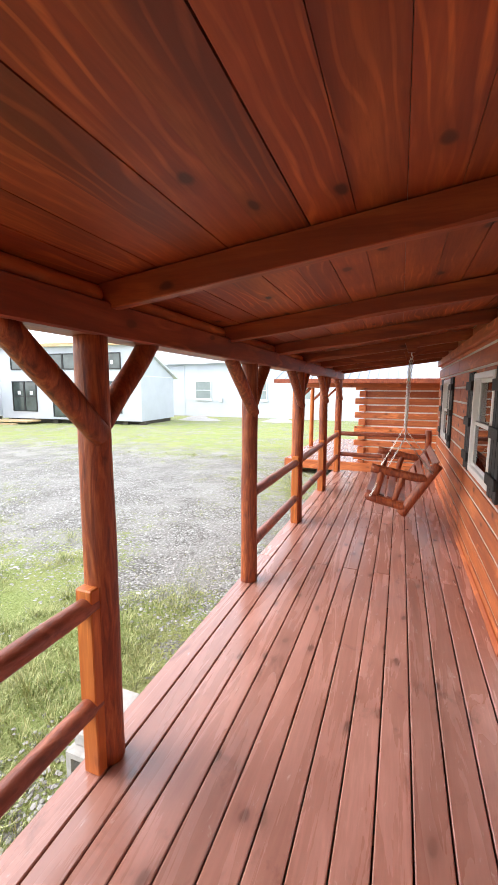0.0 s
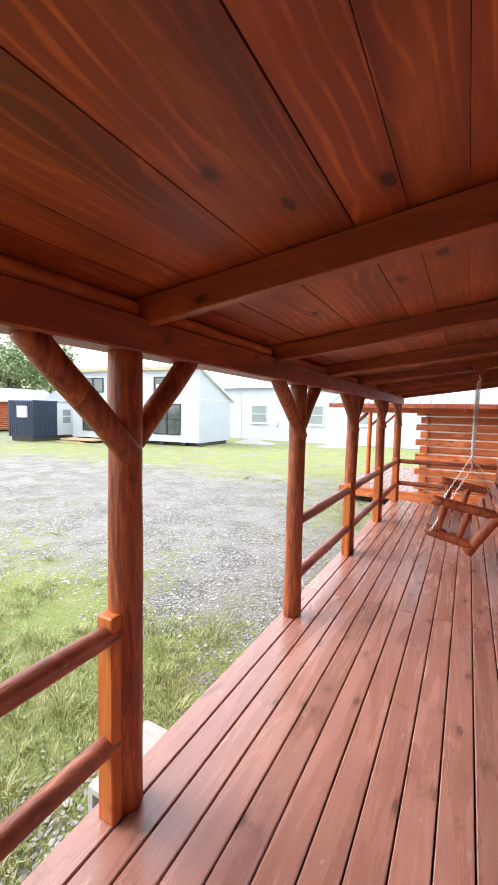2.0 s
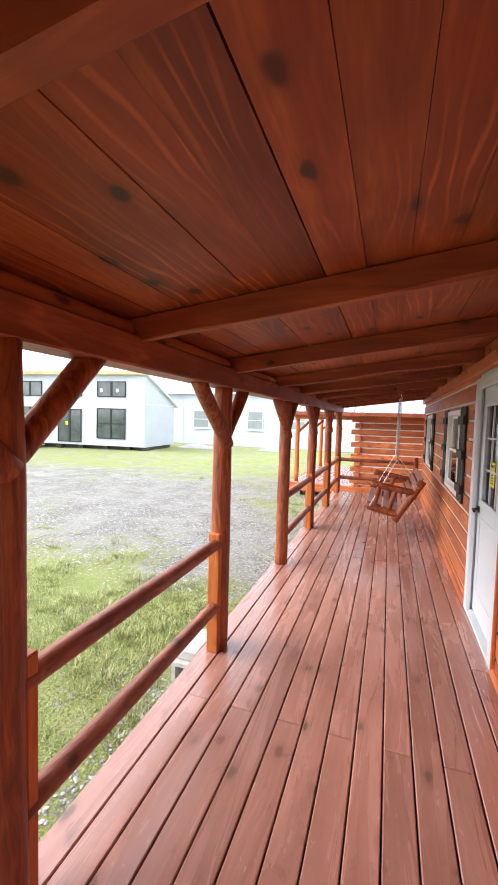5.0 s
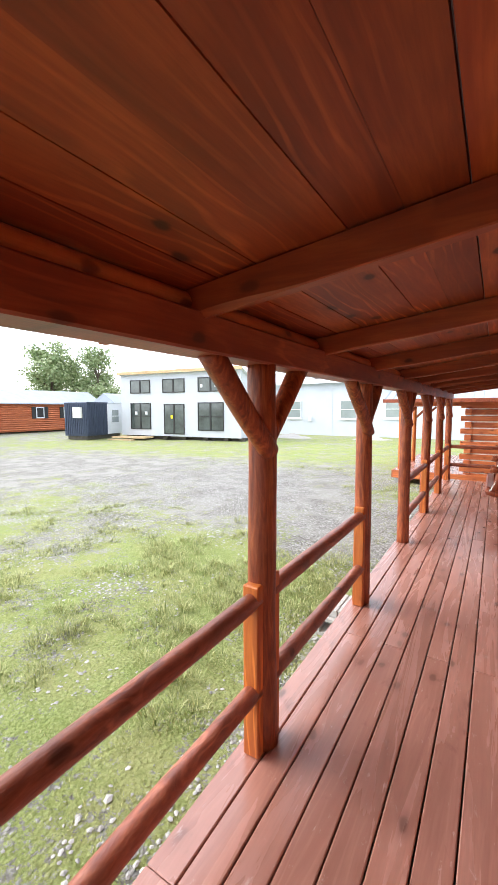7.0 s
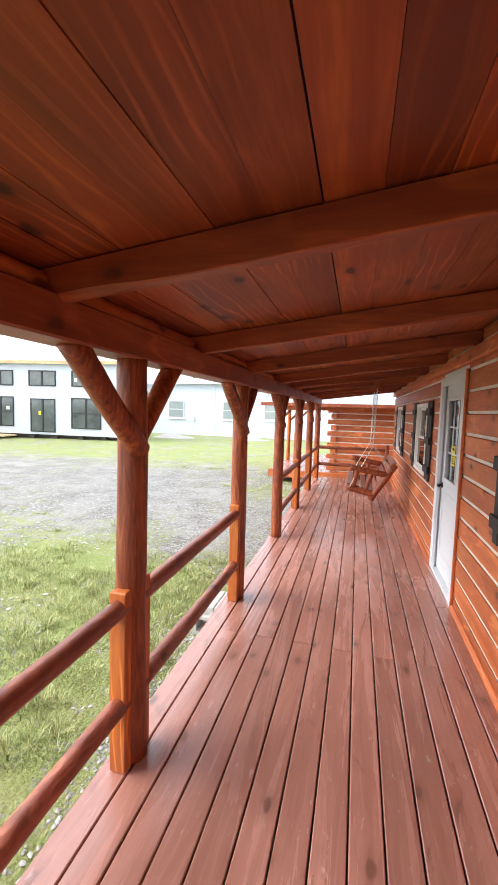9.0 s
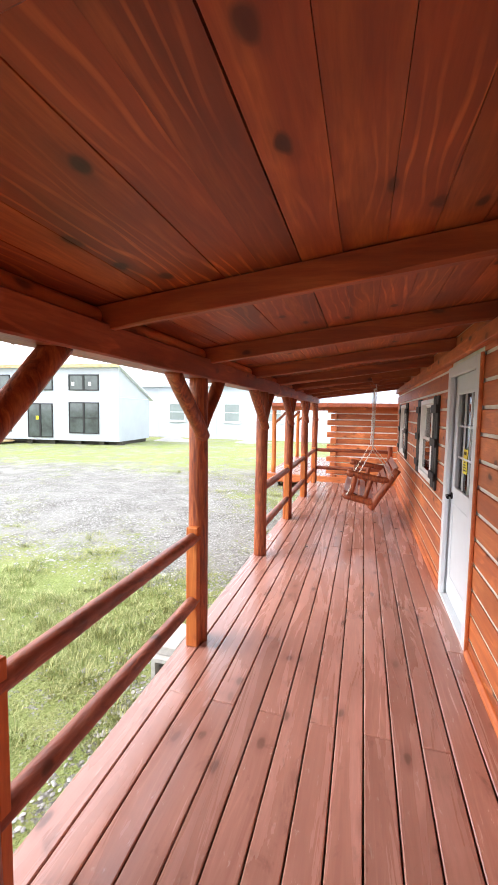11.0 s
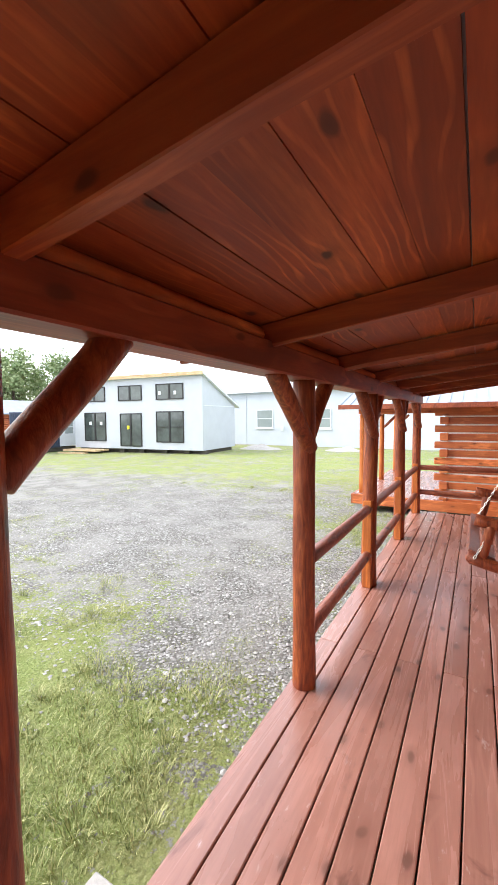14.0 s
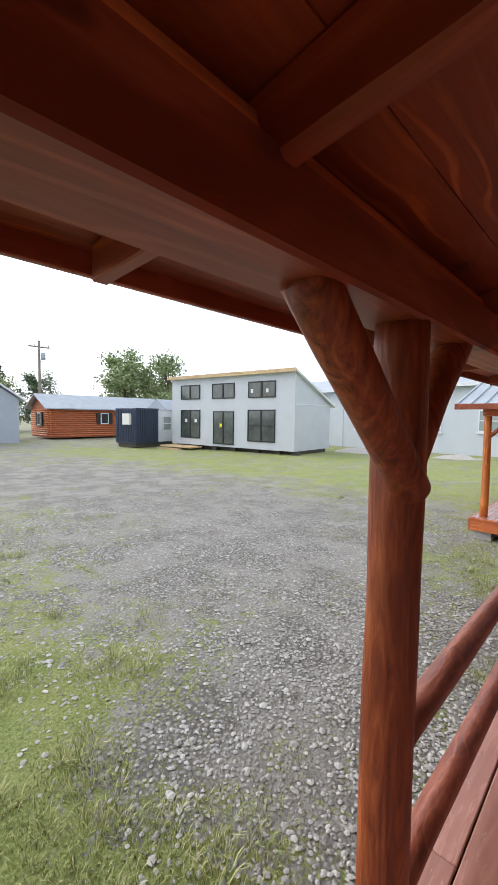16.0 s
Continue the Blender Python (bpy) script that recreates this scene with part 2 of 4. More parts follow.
GLASS = glass_mat("window_glass", (0.85, 0.88, 0.88))
DARKGLASS = glass_mat("dark_window_glass", (0.30, 0.33, 0.33))
# opaque pane: reflections in the glass painted as a mottled green-grey
HOUSEPANE = plain("green_grey_window_pane", (0.07, 0.088, 0.084), 0.06, 0, 0.5, 0.8, 0, 0.9)
SHEDPANE = plain("pale_curtained_pane", (0.27, 0.31, 0.31), 0.08, 0, 0.15, 0.8, 0, 0.8)
BARK = plain("bark", (0.13, 0.10, 0.075), 0.9, 0, 0.3, 8, 0.6)
RUBBLE = plain("grey_gravel_heap", (0.40, 0.38, 0.36), 0.95, 0, 0.25, 14, 0.8)


def leaf_mat(name, a, b):
    q = Mat(name, 0.6)
    g = q.n.new("ShaderNodeNewGeometry")
    q.color(q.ramp(g.outputs["Random Per Island"], (0.0, a), (1.0, b)))
    return q.m


LEAF = leaf_mat("leaf_green", (0.14, 0.21, 0.08), (0.34, 0.40, 0.20))
DARKLEAF = leaf_mat("dark_leaf", (0.03, 0.065, 0.03), (0.10, 0.16, 0.07))
BLADE = leaf_mat("grass_blade", (0.13, 0.18, 0.04), (0.58, 0.57, 0.26))
PEBBLE = leaf_mat("limestone_pebble", (0.24, 0.23, 0.216), (0.49, 0.476, 0.452))


def ground_mat():
    """Crushed limestone with worn grass growing through it in patches."""
    q = Mat("gravel_and_grass", 0.95, 0, 0.2)
    v = q.coords((1, 1, 1), False)
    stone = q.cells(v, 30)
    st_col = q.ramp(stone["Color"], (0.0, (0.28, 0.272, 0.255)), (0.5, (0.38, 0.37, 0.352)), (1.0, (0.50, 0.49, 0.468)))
    # colour darkens away from stone centres, painting in the shade of the gaps
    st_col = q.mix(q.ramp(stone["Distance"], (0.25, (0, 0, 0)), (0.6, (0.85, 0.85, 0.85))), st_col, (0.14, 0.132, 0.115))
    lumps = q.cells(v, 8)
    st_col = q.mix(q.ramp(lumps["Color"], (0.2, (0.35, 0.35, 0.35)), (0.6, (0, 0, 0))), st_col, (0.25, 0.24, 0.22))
    dust = q.noise(v, 1.3, 8, 0.72)
    st_col = q.mix(q.ramp(dust, (0.46, (0, 0, 0)), (0.56, (0.55, 0.55, 0.55))), st_col, (0.40, 0.385, 0.36))
    gr = q.noise(v, 55, 5, 0.75)
    gr_col = q.ramp(gr, (0.30, (0.11, 0.145, 0.035)), (0.5, (0.26, 0.325, 0.085)), (0.70, (0.45, 0.48, 0.22)))
    tone = q.noise(v, 1.1, 6, 0.7)
    gr_col = q.mix(q.ramp(tone, (0.42, (0, 0, 0)), (0.6, (0.5, 0.5, 0.5))), gr_col, (0.38, 0.36, 0.15))
    tuft = q.noise(v, 7.0, 4, 0.7)
    gr_col = q.mix(q.ramp(tuft, (0.52, (0, 0, 0)), (0.62, (0.6, 0.6, 0.6))), gr_col, (0.23, 0.28, 0.07))
    att = q.n.new("ShaderNodeAttribute")
    att.attribute_name = "grass"
    patch = q.noise(v, 0.7, 9, 0.72, 0.5)
    spots = q.noise(v, 3.6, 9, 0.8)
    speck = q.noise(v, 24.0, 5, 0.8)
    tex_sum = q.math("ADD", patch, q.math("MULTIPLY", spots, 1.0))
    tex_sum = q.math("ADD", tex_sum, q.math("MULTIPLY", q.math("SUBTRACT", speck, 0.5), 1.3))
    f = q.math("ADD", q.math("ADD", tex_sum, -0.25), q.math("MULTIPLY", att.outputs["Fac"], 0.8))
    sc = q.math("SUBTRACT", f, 0.55)
    fac = q.ramp(sc, (0.30, (0, 0, 0)), (0.37, (0.92, 0.92, 0.92)))
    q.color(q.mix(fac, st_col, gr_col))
    q.bump(q.math("ADD", q.math("MULTIPLY", stone["Distance"], -0.8), gr), 0.9, 0.035)
    return q.m


GROUND = ground_mat()


# ---------------- mesh helpers ----------------
def root(name, label, category, m=None, group="", kind=""):
    ob = new(name)
    ob.empty_display_size = 0.1
    ob.matrix_basis = m or Matrix()
    bpy.context.view_layer.update()
    return tagged(ob, label, category, group, kind)


def finish(bm, name, material, smooth):
    me = bpy.data.meshes.new(name)
    bm.to_mesh(me)
    bm.free()
    me.materials.append(material)
    if smooth:
        me.shade_smooth()
    return me


def part(name, bm, material, parent, label="", smooth=False, local=False):
    """One mesh object under a thing or a part; the bmesh is in world places unless local."""
    if not local:
        off = Vector()
        p = parent
        while p:
            off += p.matrix_basis.translation
            p = p.parent
        bmesh.ops.translate(bm, verts=bm.verts, vec=-off)
    ob = new(name, finish(bm, name, material, smooth))
    ob.parent = parent
    return tagged(ob, label)


def thing(name, bm, material, label, category="", kind="", group="", smooth=False):
    ob = new(name, finish(bm, name, material, smooth))
    return tagged(ob, label, category, group, kind)


def box(x0, x1, y0, y1, z0, z1, bevel=0.0, bm=None):
    bm = bm or bmesh.new()
    r = bmesh.ops.create_cube(bm, size=1.0)
    for v in r["verts"]:
        v.co = Vector(((x0 + x1) / 2 + v.co.x * (x1 - x0), (y0 + y1) / 2 + v.co.y * (y1 - y0), (z0 + z1) / 2 + v.co.z * (z1 - z0)))
    if bevel:
        es = list({e for v in r["verts"] for e in v.link_edges})
        bmesh.ops.bevel(bm, geom=es, offset=bevel, segments=1, affect="EDGES")
    return bm


def prism(pts, y0, y1, axis="y", bm=None):
    """A polygon of (a, z) pairs pushed along an axis."""
    bm = bm or bmesh.new()
    put = (lambda a, z, d: (a, d, z)) if axis == "y" else (lambda a, z, d: (d, a, z))
    f = [bm.verts.new(put(a, z, y0)) for a, z in pts]
    g = [bm.verts.new(put(a, z, y1)) for a, z in pts]
    bm.faces.new(f)
    bm.faces.new(g[::-1])
    for i in range(len(pts)):
        j = (i + 1) % len(pts)
        bm.faces.new((f[j], f[i], g[i], g[j]))
    bmesh.ops.recalc_face_normals(bm, faces=bm.faces)
    return bm


def log(a, b, r0, r1=None, seed=0, rings=10, sides=14, wob=0.05, dome=0.3, bm=None):
    """A peeled log from a to b: uneven, slightly bent, with softly cut ends."""
    bm = bm or bmesh.new()
    a, b = Vector(a), Vector(b)
    r1 = r1 or r0
    d = b - a
    q = d.to_track_quat("Z", "Y")
    rows = []
    stops = [0.0] + [i / rings for i in range(rings + 1)] + [1.0]
    for k, t in enumerate(stops):
        r = r0 + (r1 - r0) * t
        if k in (0, len(stops) - 1):
            r *= 1 - dome
            t = t - 0.0 if k == 0 else t
        sh = r0 * dome * 0.5 / max(d.length, 0.01)
        tt = t if k in (0, len(stops) - 1) else min(max(t, sh), 1 - sh)
        bend = Vector((noise.noise((tt * 2.0, seed, 1.3)), noise.noise((tt * 2.0, seed, 7.7)), 0)) * r0 * wob * 3
        row = []
        for i in range(sides):
            an = 2 * math.pi * i / sides
            w = 1 + wob * 1.6 * noise.noise((math.cos(an) * 1.2 + seed, math.sin(an) * 1.2, tt * d.length * 2.5))
            p = Vector((math.cos(an) * r * w, math.sin(an) * r * w, tt * d.length)) + bend
            row.append(bm.verts.new(a + q @ p))
        rows.append(row)
    for p, n in zip(rows, rows[1:]):
        for i in range(sides):
            bm.faces.new((p[i], p[(i + 1) % sides], n[(i + 1) % sides], n[i]))
    bm.faces.new(rows[0][::-1])
    bm.faces.new(rows[-1])
    return bm


def pipe(pts, r, sides=8, bm=None):
    bm = bm or bmesh.new()
    for a, b in zip(pts, pts[1:]):
        log(a, b, r, r, 0, 1, sides, 0.0, 0.05, bm)
    return bm


BOXES = {}


def piece(name, parent, material, x0, x1, y0, y1, z0, z1, bevel=0.004):
    """A bevelled board of its own; boards of one size share a mesh."""
    key = (round(x1 - x0, 4), round(y1 - y0, 4), round(z1 - z0, 4), material.name, bevel)
    if key not in BOXES:
        a, b, c = key[0] / 2, key[1] / 2, key[2] / 2
        BOXES[key] = finish(box(-a, a, -b, b, -c, c, bevel), name, material, False)
    ob = new(name, BOXES[key])
    ob.parent = parent
    off = Vector()
    p = parent
    while p:
        off += p.matrix_basis.translation
        p = p.parent
    ob.location = Vector(((x0 + x1) / 2, (y0 + y1) / 2, (z0 + z1) / 2)) - off
    return ob


# ---------------- measures of the porch ----------------
WALL = 1.87          # outer face of the log wall
EDGE = -0.111        # outer edge of the deck
ENDY, BACKY = 9.24, -6.0
GZ = -0.57
PX = -0.012          # line of the posts
BX = -0.03           # line of the eave beam
POSTS = [-5.2, -3.4, -1.55, 0.27, 2.028, 3.88, 5.62, 7.38, 9.10]
RAFTERS = [-5.05, -3.85, -2.65, -1.45, -0.25, 0.93, 2.105, 3.335, 4.52, 5.71, 6.91, 8.06, 9.14]


def ceil_z(x):
    return 2.125 + 0.125 * x


def ground_z(x, y):
    d = max(0.0, math.hypot(min(x + 0.5, 0), max(0, y - 9) * 0.7) - 6)
    return GZ - 0.011 * min(d, 20) + 0.02 * noise.noise((x * 0.35, y * 0.35, 0)) * min(1, d + 0.3)


# ---------------- ground ----------------
def lush(x, y):
    """How much grass grows at a place: a strip by the porch, the lawn by the houses, a worn drive between."""
    g = 0.05
    g += 0.26 * math.exp(-(((x + 1.2) / 1.1) ** 2 + ((y - 2.6) / 1.9) ** 2))
    g += 0.22 * math.exp(-(((x + 3.6) / 1.7) ** 2 + ((y - 3.6) / 1.5) ** 2))
    g += 0.22 * math.exp(-(((x + 4.5) / 3.4) ** 2 + ((y + 0.5) / 3.4) ** 2))
    g += 0.12 * math.exp(-(((x + 2.0) / 2.2) ** 2 + ((y - 0.2) / 2.0) ** 2))
    g += 0.14 * math.exp(-(((x + 8.5) / 2.6) ** 2 + ((y - 4.0) / 2.2) ** 2))
    g += 0.23 / (1 + math.exp(max(-40, min(40, -(y - 14.0 - 0.05 * x) / 1.0)))) * (1 if x > -30 else 0.3)
    g -= 0.36 * math.exp(-(((x + 1.5) / 0.7) ** 2 + ((y - 5.6) / 1.6) ** 2))
    g -= 0.25 * math.exp(-(((x + 5.0) / 2.2) ** 2 + ((y - 8.5) / 2.6) ** 2))
    g -= 0.22 * math.exp(-(((x + 14) / 6) ** 2 + ((y - 9) / 3.5) ** 2))
    g += 0.26 * math.exp(-(((x + 1.2) / 0.9) ** 2 + ((y - 9.8) / 1.2) ** 2))
    g += 0.26 * math.exp(-(((x + 2.3) / 1.3) ** 2 + ((y - 3.1) / 1.0) ** 2))
    g += 0.10 * math.exp(-(((x + 1.2) / 0.5) ** 2 + ((y - 4.6) / 1.5) ** 2))
    return g


def axis_steps(lo, hi, mid, fine):
    out, p, s = [mid], mid, fine
    while p < hi:
        p += s
        out.append(p)
        if p > mid + 14:
            s *= 1.22
    p, s = mid, fine
    while p > lo:
        p -= s
        out.insert(0, p)
        if p < mid - 14:
            s *= 1.22
    return out


xs, ys = axis_steps(-1500, 1500, -5, 0.4), axis_steps(-1500, 1500, 6, 0.4)
verts = [(x, y, ground_z(x, y)) for y in ys for x in xs]
nx = len(xs)
quads = [(j * nx + i, j * nx + i + 1, (j + 1) * nx + i + 1, (j + 1) * nx + i) for j in range(len(ys) - 1) for i in range(nx - 1)]
me = bpy.data.meshes.new("ground")
me.from_pydata(verts, [], quads)
at = me.attributes.new("grass", "FLOAT", "POINT")
at.data.foreach_set("value", [lush(x, y) for y in ys for x in xs])
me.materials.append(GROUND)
me.shade_smooth()
tagged(new("ground", me), "crushed limestone yard with patches of worn grass", "ground", kind="structure")

# ---------------- porch deck ----------------
deck = root("deck_floor", "red-brown stained wooden porch deck boards", "floor", kind="structure")
part("rim_joist", box(EDGE + 0.012, EDGE + 0.05, BACKY, ENDY - 0.01, -0.235, -0.037, 0.004), BEAM, deck)
part("rim_joist", box(EDGE + 0.06, WALL, ENDY - 0.05, ENDY - 0.012, -0.235, -0.037, 0.004), RAFT, deck)
for y in [BACKY + 0.3 + 0.6 * i for i in range(25)]:
    part("joist", box(EDGE + 0.052, WALL, y, y + 0.04, -0.225, -0.038), RAFT, deck)
# added sheet, coloured dark in place of the shade below the boards
part("shade_sheet", box(EDGE + 0.056, WALL, BACKY, ENDY - 0.06, -0.30, -0.24), SHADE, deck, "dark sheet standing in for the shade beneath the deck")
for y in POSTS:
    part("pier", box(EDGE + 0.02, EDGE + 0.32, y - 0.2, y + 0.2, GZ - 0.05, -0.302, 0.006), CONC, deck, "grey concrete pier block")

# ---------------- porch posts with braces and rails ----------------
for i, y in enumerate(POSTS):
    p = root("porch_post", "peeled red-stained log post with two angled braces", "post", pose(PX, y, 0), "porch posts")
    part("shaft", log((PX, y, 0.0), (PX, y, 1.92), 0.073, 0.066, 3 * i + 1, 26, 20, 0.05, 0.04), POST, p, smooth=True)
    for s in (-1, 1):
        if i == len(POSTS) - 1 and s == 1:
            continue
        part("brace", log((PX + (0.04 if s < 0 else -0.01), y + (0.0 if s < 0 else 0.05), 1.49 if s < 0 else 1.54), (PX, y + 0.42 * s, 1.93), 0.049, 0.053, 7 * i + s, 8, 16, 0.05, 0.45), POST, p, smooth=True)
    if i not in (5,):
        part("sleeve", box(PX - 0.045, PX + 0.040, y - 0.112, y - 0.058, 0.0, 0.865, 0.006), BLOCK, p, "orange-stained timber sleeve board")
    if i not in (4, 5, len(POSTS) - 1):
        part("sleeve", box(PX - 0.045, PX + 0.043, y + 0.055, y + 0.105, 0.0, 0.88, 0.006), BLOCK, p, "orange-stained timber sleeve board")
for i in range(len(POSTS) - 1):
    if i == 4:
        continue
    a, b = POSTS[i] + 0.03, POSTS[i + 1] - 0.06
    for z, n in ((0.785, 1), (0.325, 2)):
        ob = thing("porch_rail", log((PX, a, z), (PX, b, z + 0.0), 0.047, 0.043, 11 * i + n, 16, 16, 0.05, 0.2), RAIL,
                   "peeled red-stained log handrail between porch posts", "railing", group="porch rails", smooth=True)
newel = thing("newel_post", log((1.72, 9.10, 0.0), (1.72, 9.10, 0.93), 0.062, 0.058, 77, 8, 16, 0.04, 0.2), POST, "short peeled log newel post beside the wall", "post", smooth=True)
for z in (0.80, 0.37):
    thing("end_rail", log((PX + 0.03, 9.10, z), (1.70, 9.10, z), 0.045, 0.043, 50 + z, 12, 16, 0.05, 0.2), CROSS,
          "peeled red-stained log rail across the porch end", "railing", group="end rails", smooth=True)

# ---------------- porch roof ----------------
beam = root("porch_beam", "dark red stained timber eave beam over the posts", "beam", kind="structure")
part("timber", box(BX - 0.075, BX + 0.085, BACKY, ENDY + 0.1, 1.905, 2.045, 0.008), BEAM, beam)
part("plate", log((BX + 0.005, BACKY, 2.078), (BX + 0.005, ENDY + 0.1, 2.078), 0.045, 0.045, 5, 40, 12, 0.05, 0.1), LOGW, beam, "lighter half-round strip on the beam", smooth=True)


def rafter(y, seed):
    """A rough-sawn rafter whose lower edges wander where the bark edge was left on."""
    bm = bmesh.new()
    n = 22
    rows = []
    for i in range(n + 1):
        x = -0.50 + (WALL - 0.002 + 0.50) * i / n
        top = ceil_z(x) - 0.005
        deep = 0.107 if x > BX - 0.1 else 0.08 + 0.027 * (x + 0.5) / (BX + 0.4)
        w1 = max(0.0, noise.noise((x * 1.6, seed * 3.1, 0.5)) + 0.05)
        w2 = max(0.0, noise.noise((x * 1.9, seed * 5.3, 8.5)) + 0.05)
        c1, c2 = 0.004 + 0.045 * w1, 0.004 + 0.03 * w2
        bow = 0.003 * noise.noise((x * 2.5, seed, 4.0))
        prof = ((-0.026, top), (-0.026, top - deep + c1), (-0.026 + min(0.022, c1), top - deep + bow), (0.026 - min(0.018, c2), top - deep + bow), (0.026, top - deep + c2), (0.026, top))
        rows.append([bm.verts.new((x, y + dy, z)) for dy, z in prof])
    for p, q in zip(rows, rows[1:]):
        for i in range(6):
            j = (i + 1) % 6
            bm.faces.new((p[i], p[j], q[j], q[i]))
    bm.faces.new(rows[0])
    bm.faces.new(rows[-1][::-1])
    bmesh.ops.recalc_face_normals(bm, faces=bm.faces)
    thing("rafter", bm, RAFT, "red-brown stained rough-sawn roof rafter", "rafter", kind="structure", group="rafters")


for k, y in enumerate(RAFTERS):
    rafter(y, k)
bm = bmesh.new()
PITCH = 0.149
cx = 0.868 - 10 * PITCH
k = 0
while cx < WALL - 0.05:
    w = min(PITCH, WALL - 0.002 - cx)
    cuts = [BACKY - 0.1, RAFTERS[2 + k % 3], RAFTERS[6 + (k * 2) % 3], RAFTERS[9 + k % 3], ENDY + 0.25]
    for y0, y1 in zip(cuts, cuts[1:]):
        gap = 0.0028 if k % 4 == 2 else 0.0007
        x0, x1 = cx + gap, cx + w - (0.0028 if k % 4 == 1 else 0.0007)
        drop = 0.0015 * ((k * 7 + int(y0)) % 3)
        vs = []
        for x in (x0, x1):
            for y in (y0 + 0.001, y1 - 0.001):
                for h in (drop, 0.022):
                    vs.append(bm.verts.new((x, y, ceil_z(x) + h)))
        for f in ((0, 2, 6, 4), (1, 5, 7, 3), (0, 4, 5, 1), (2, 3, 7, 6), (0, 1, 3, 2), (4, 6, 7, 5)):
            bm.faces.new([vs[n] for n in f])
    cx += w
    k += 1
bmesh.ops.recalc_face_normals(bm, faces=bm.faces)
thing("ceiling", bm, CEIL, "knotty red-stained pine plank porch ceiling", "ceiling", kind="structure")
bm = prism([(-0.66, ceil_z(-0.66) + 0.026), (WALL + 0.3, ceil_z(WALL + 0.3) + 0.026), (WALL + 0.3, ceil_z(WALL + 0.3) + 0.05), (-0.66, ceil_z(-0.66) + 0.05)], BACKY - 0.2, ENDY + 0.3)
thing("porch_roof", bm, ROOFM, "galvanised metal porch roof sheet", "roof", kind="structure")
fas = root("fascia", "red-brown stained eave fascia board", "fascia", kind="structure")
part("board", box(-0.565, -0.543, BACKY - 0.1, ENDY + 0.25, 2.005, 2.075, 0.003), BEAM, fas)
led = root("ledger", "red-brown stained ledger board along the wall", "ledger", kind="structure")
part("board", box(WALL - 0.06, WALL - 0.001, BACKY, ENDY, 2.135, 2.235, 0.006), LOGW, led)

# ---------------- cabin wall ----------------
LOGH, Z0 = 0.18, 0.11
OPEN = [(2.43, 3.47, 0.0, 2.10), (4.26, 5.20, 0.90, 1.86), (7.28, 8.22, 0.90, 1.86), (0.20, 1.14, 0.92, 1.90), (-3.9, -2.96, 0.90, 1.86)]
wall = root("wall_east", "orange-red stained log wall with white chinking", "wall", kind="structure")
# white backing sheet with real openings
ycuts = sorted({BACKY, ENDY, *[o[0] for o in OPEN], *[o[1] for o in OPEN]})
bm = bmesh.new()
for y0, y1 in zip(ycuts, ycuts[1:]):
    zs = [-0.30, 2.38]
    for o in OPEN:
        if o[0] <= y0 and y1 <= o[1]:
            zs = [-0.30, o[2], o[3], 2.38]
    for z0, z1 in zip(zs[::2], zs[1::2]):
        box(WALL + 0.014, WALL + 0.14, y0, y1, z0, z1, 0, bm)
part("chinking", bm, CHINK, wall, "white chinking between the logs")
# cabin body behind
body = root("cabin_body", "closed back of the log cabin with metal roof", "cabin", kind="structure")
part("wall", box(6.0, 6.14, BACKY, ENDY, -0.5, 2.38), LOGW, body)
part("wall", box(WALL + 0.15, 5.99, BACKY, BACKY + 0.14, -0.5, 2.38), LOGX, body)
part("wall", box(WALL + 0.15, 5.99, ENDY - 0.14, ENDY, -0.5, 2.38), LOGX, body)
# floor and ceiling board coloured dark so the room looks unlit
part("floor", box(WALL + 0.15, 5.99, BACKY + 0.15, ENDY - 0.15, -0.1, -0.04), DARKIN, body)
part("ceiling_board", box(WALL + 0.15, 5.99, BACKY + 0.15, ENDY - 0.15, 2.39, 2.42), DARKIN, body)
part("roof", prism([(WALL + 0.25, 2.44), (4.0, 3.4), (6.4, 2.3), (6.4, 2.36), (4.0, 3.46), (WALL + 0.25, 2.50)], BACKY - 0.2, ENDY + 0.3), ROOFM, body)


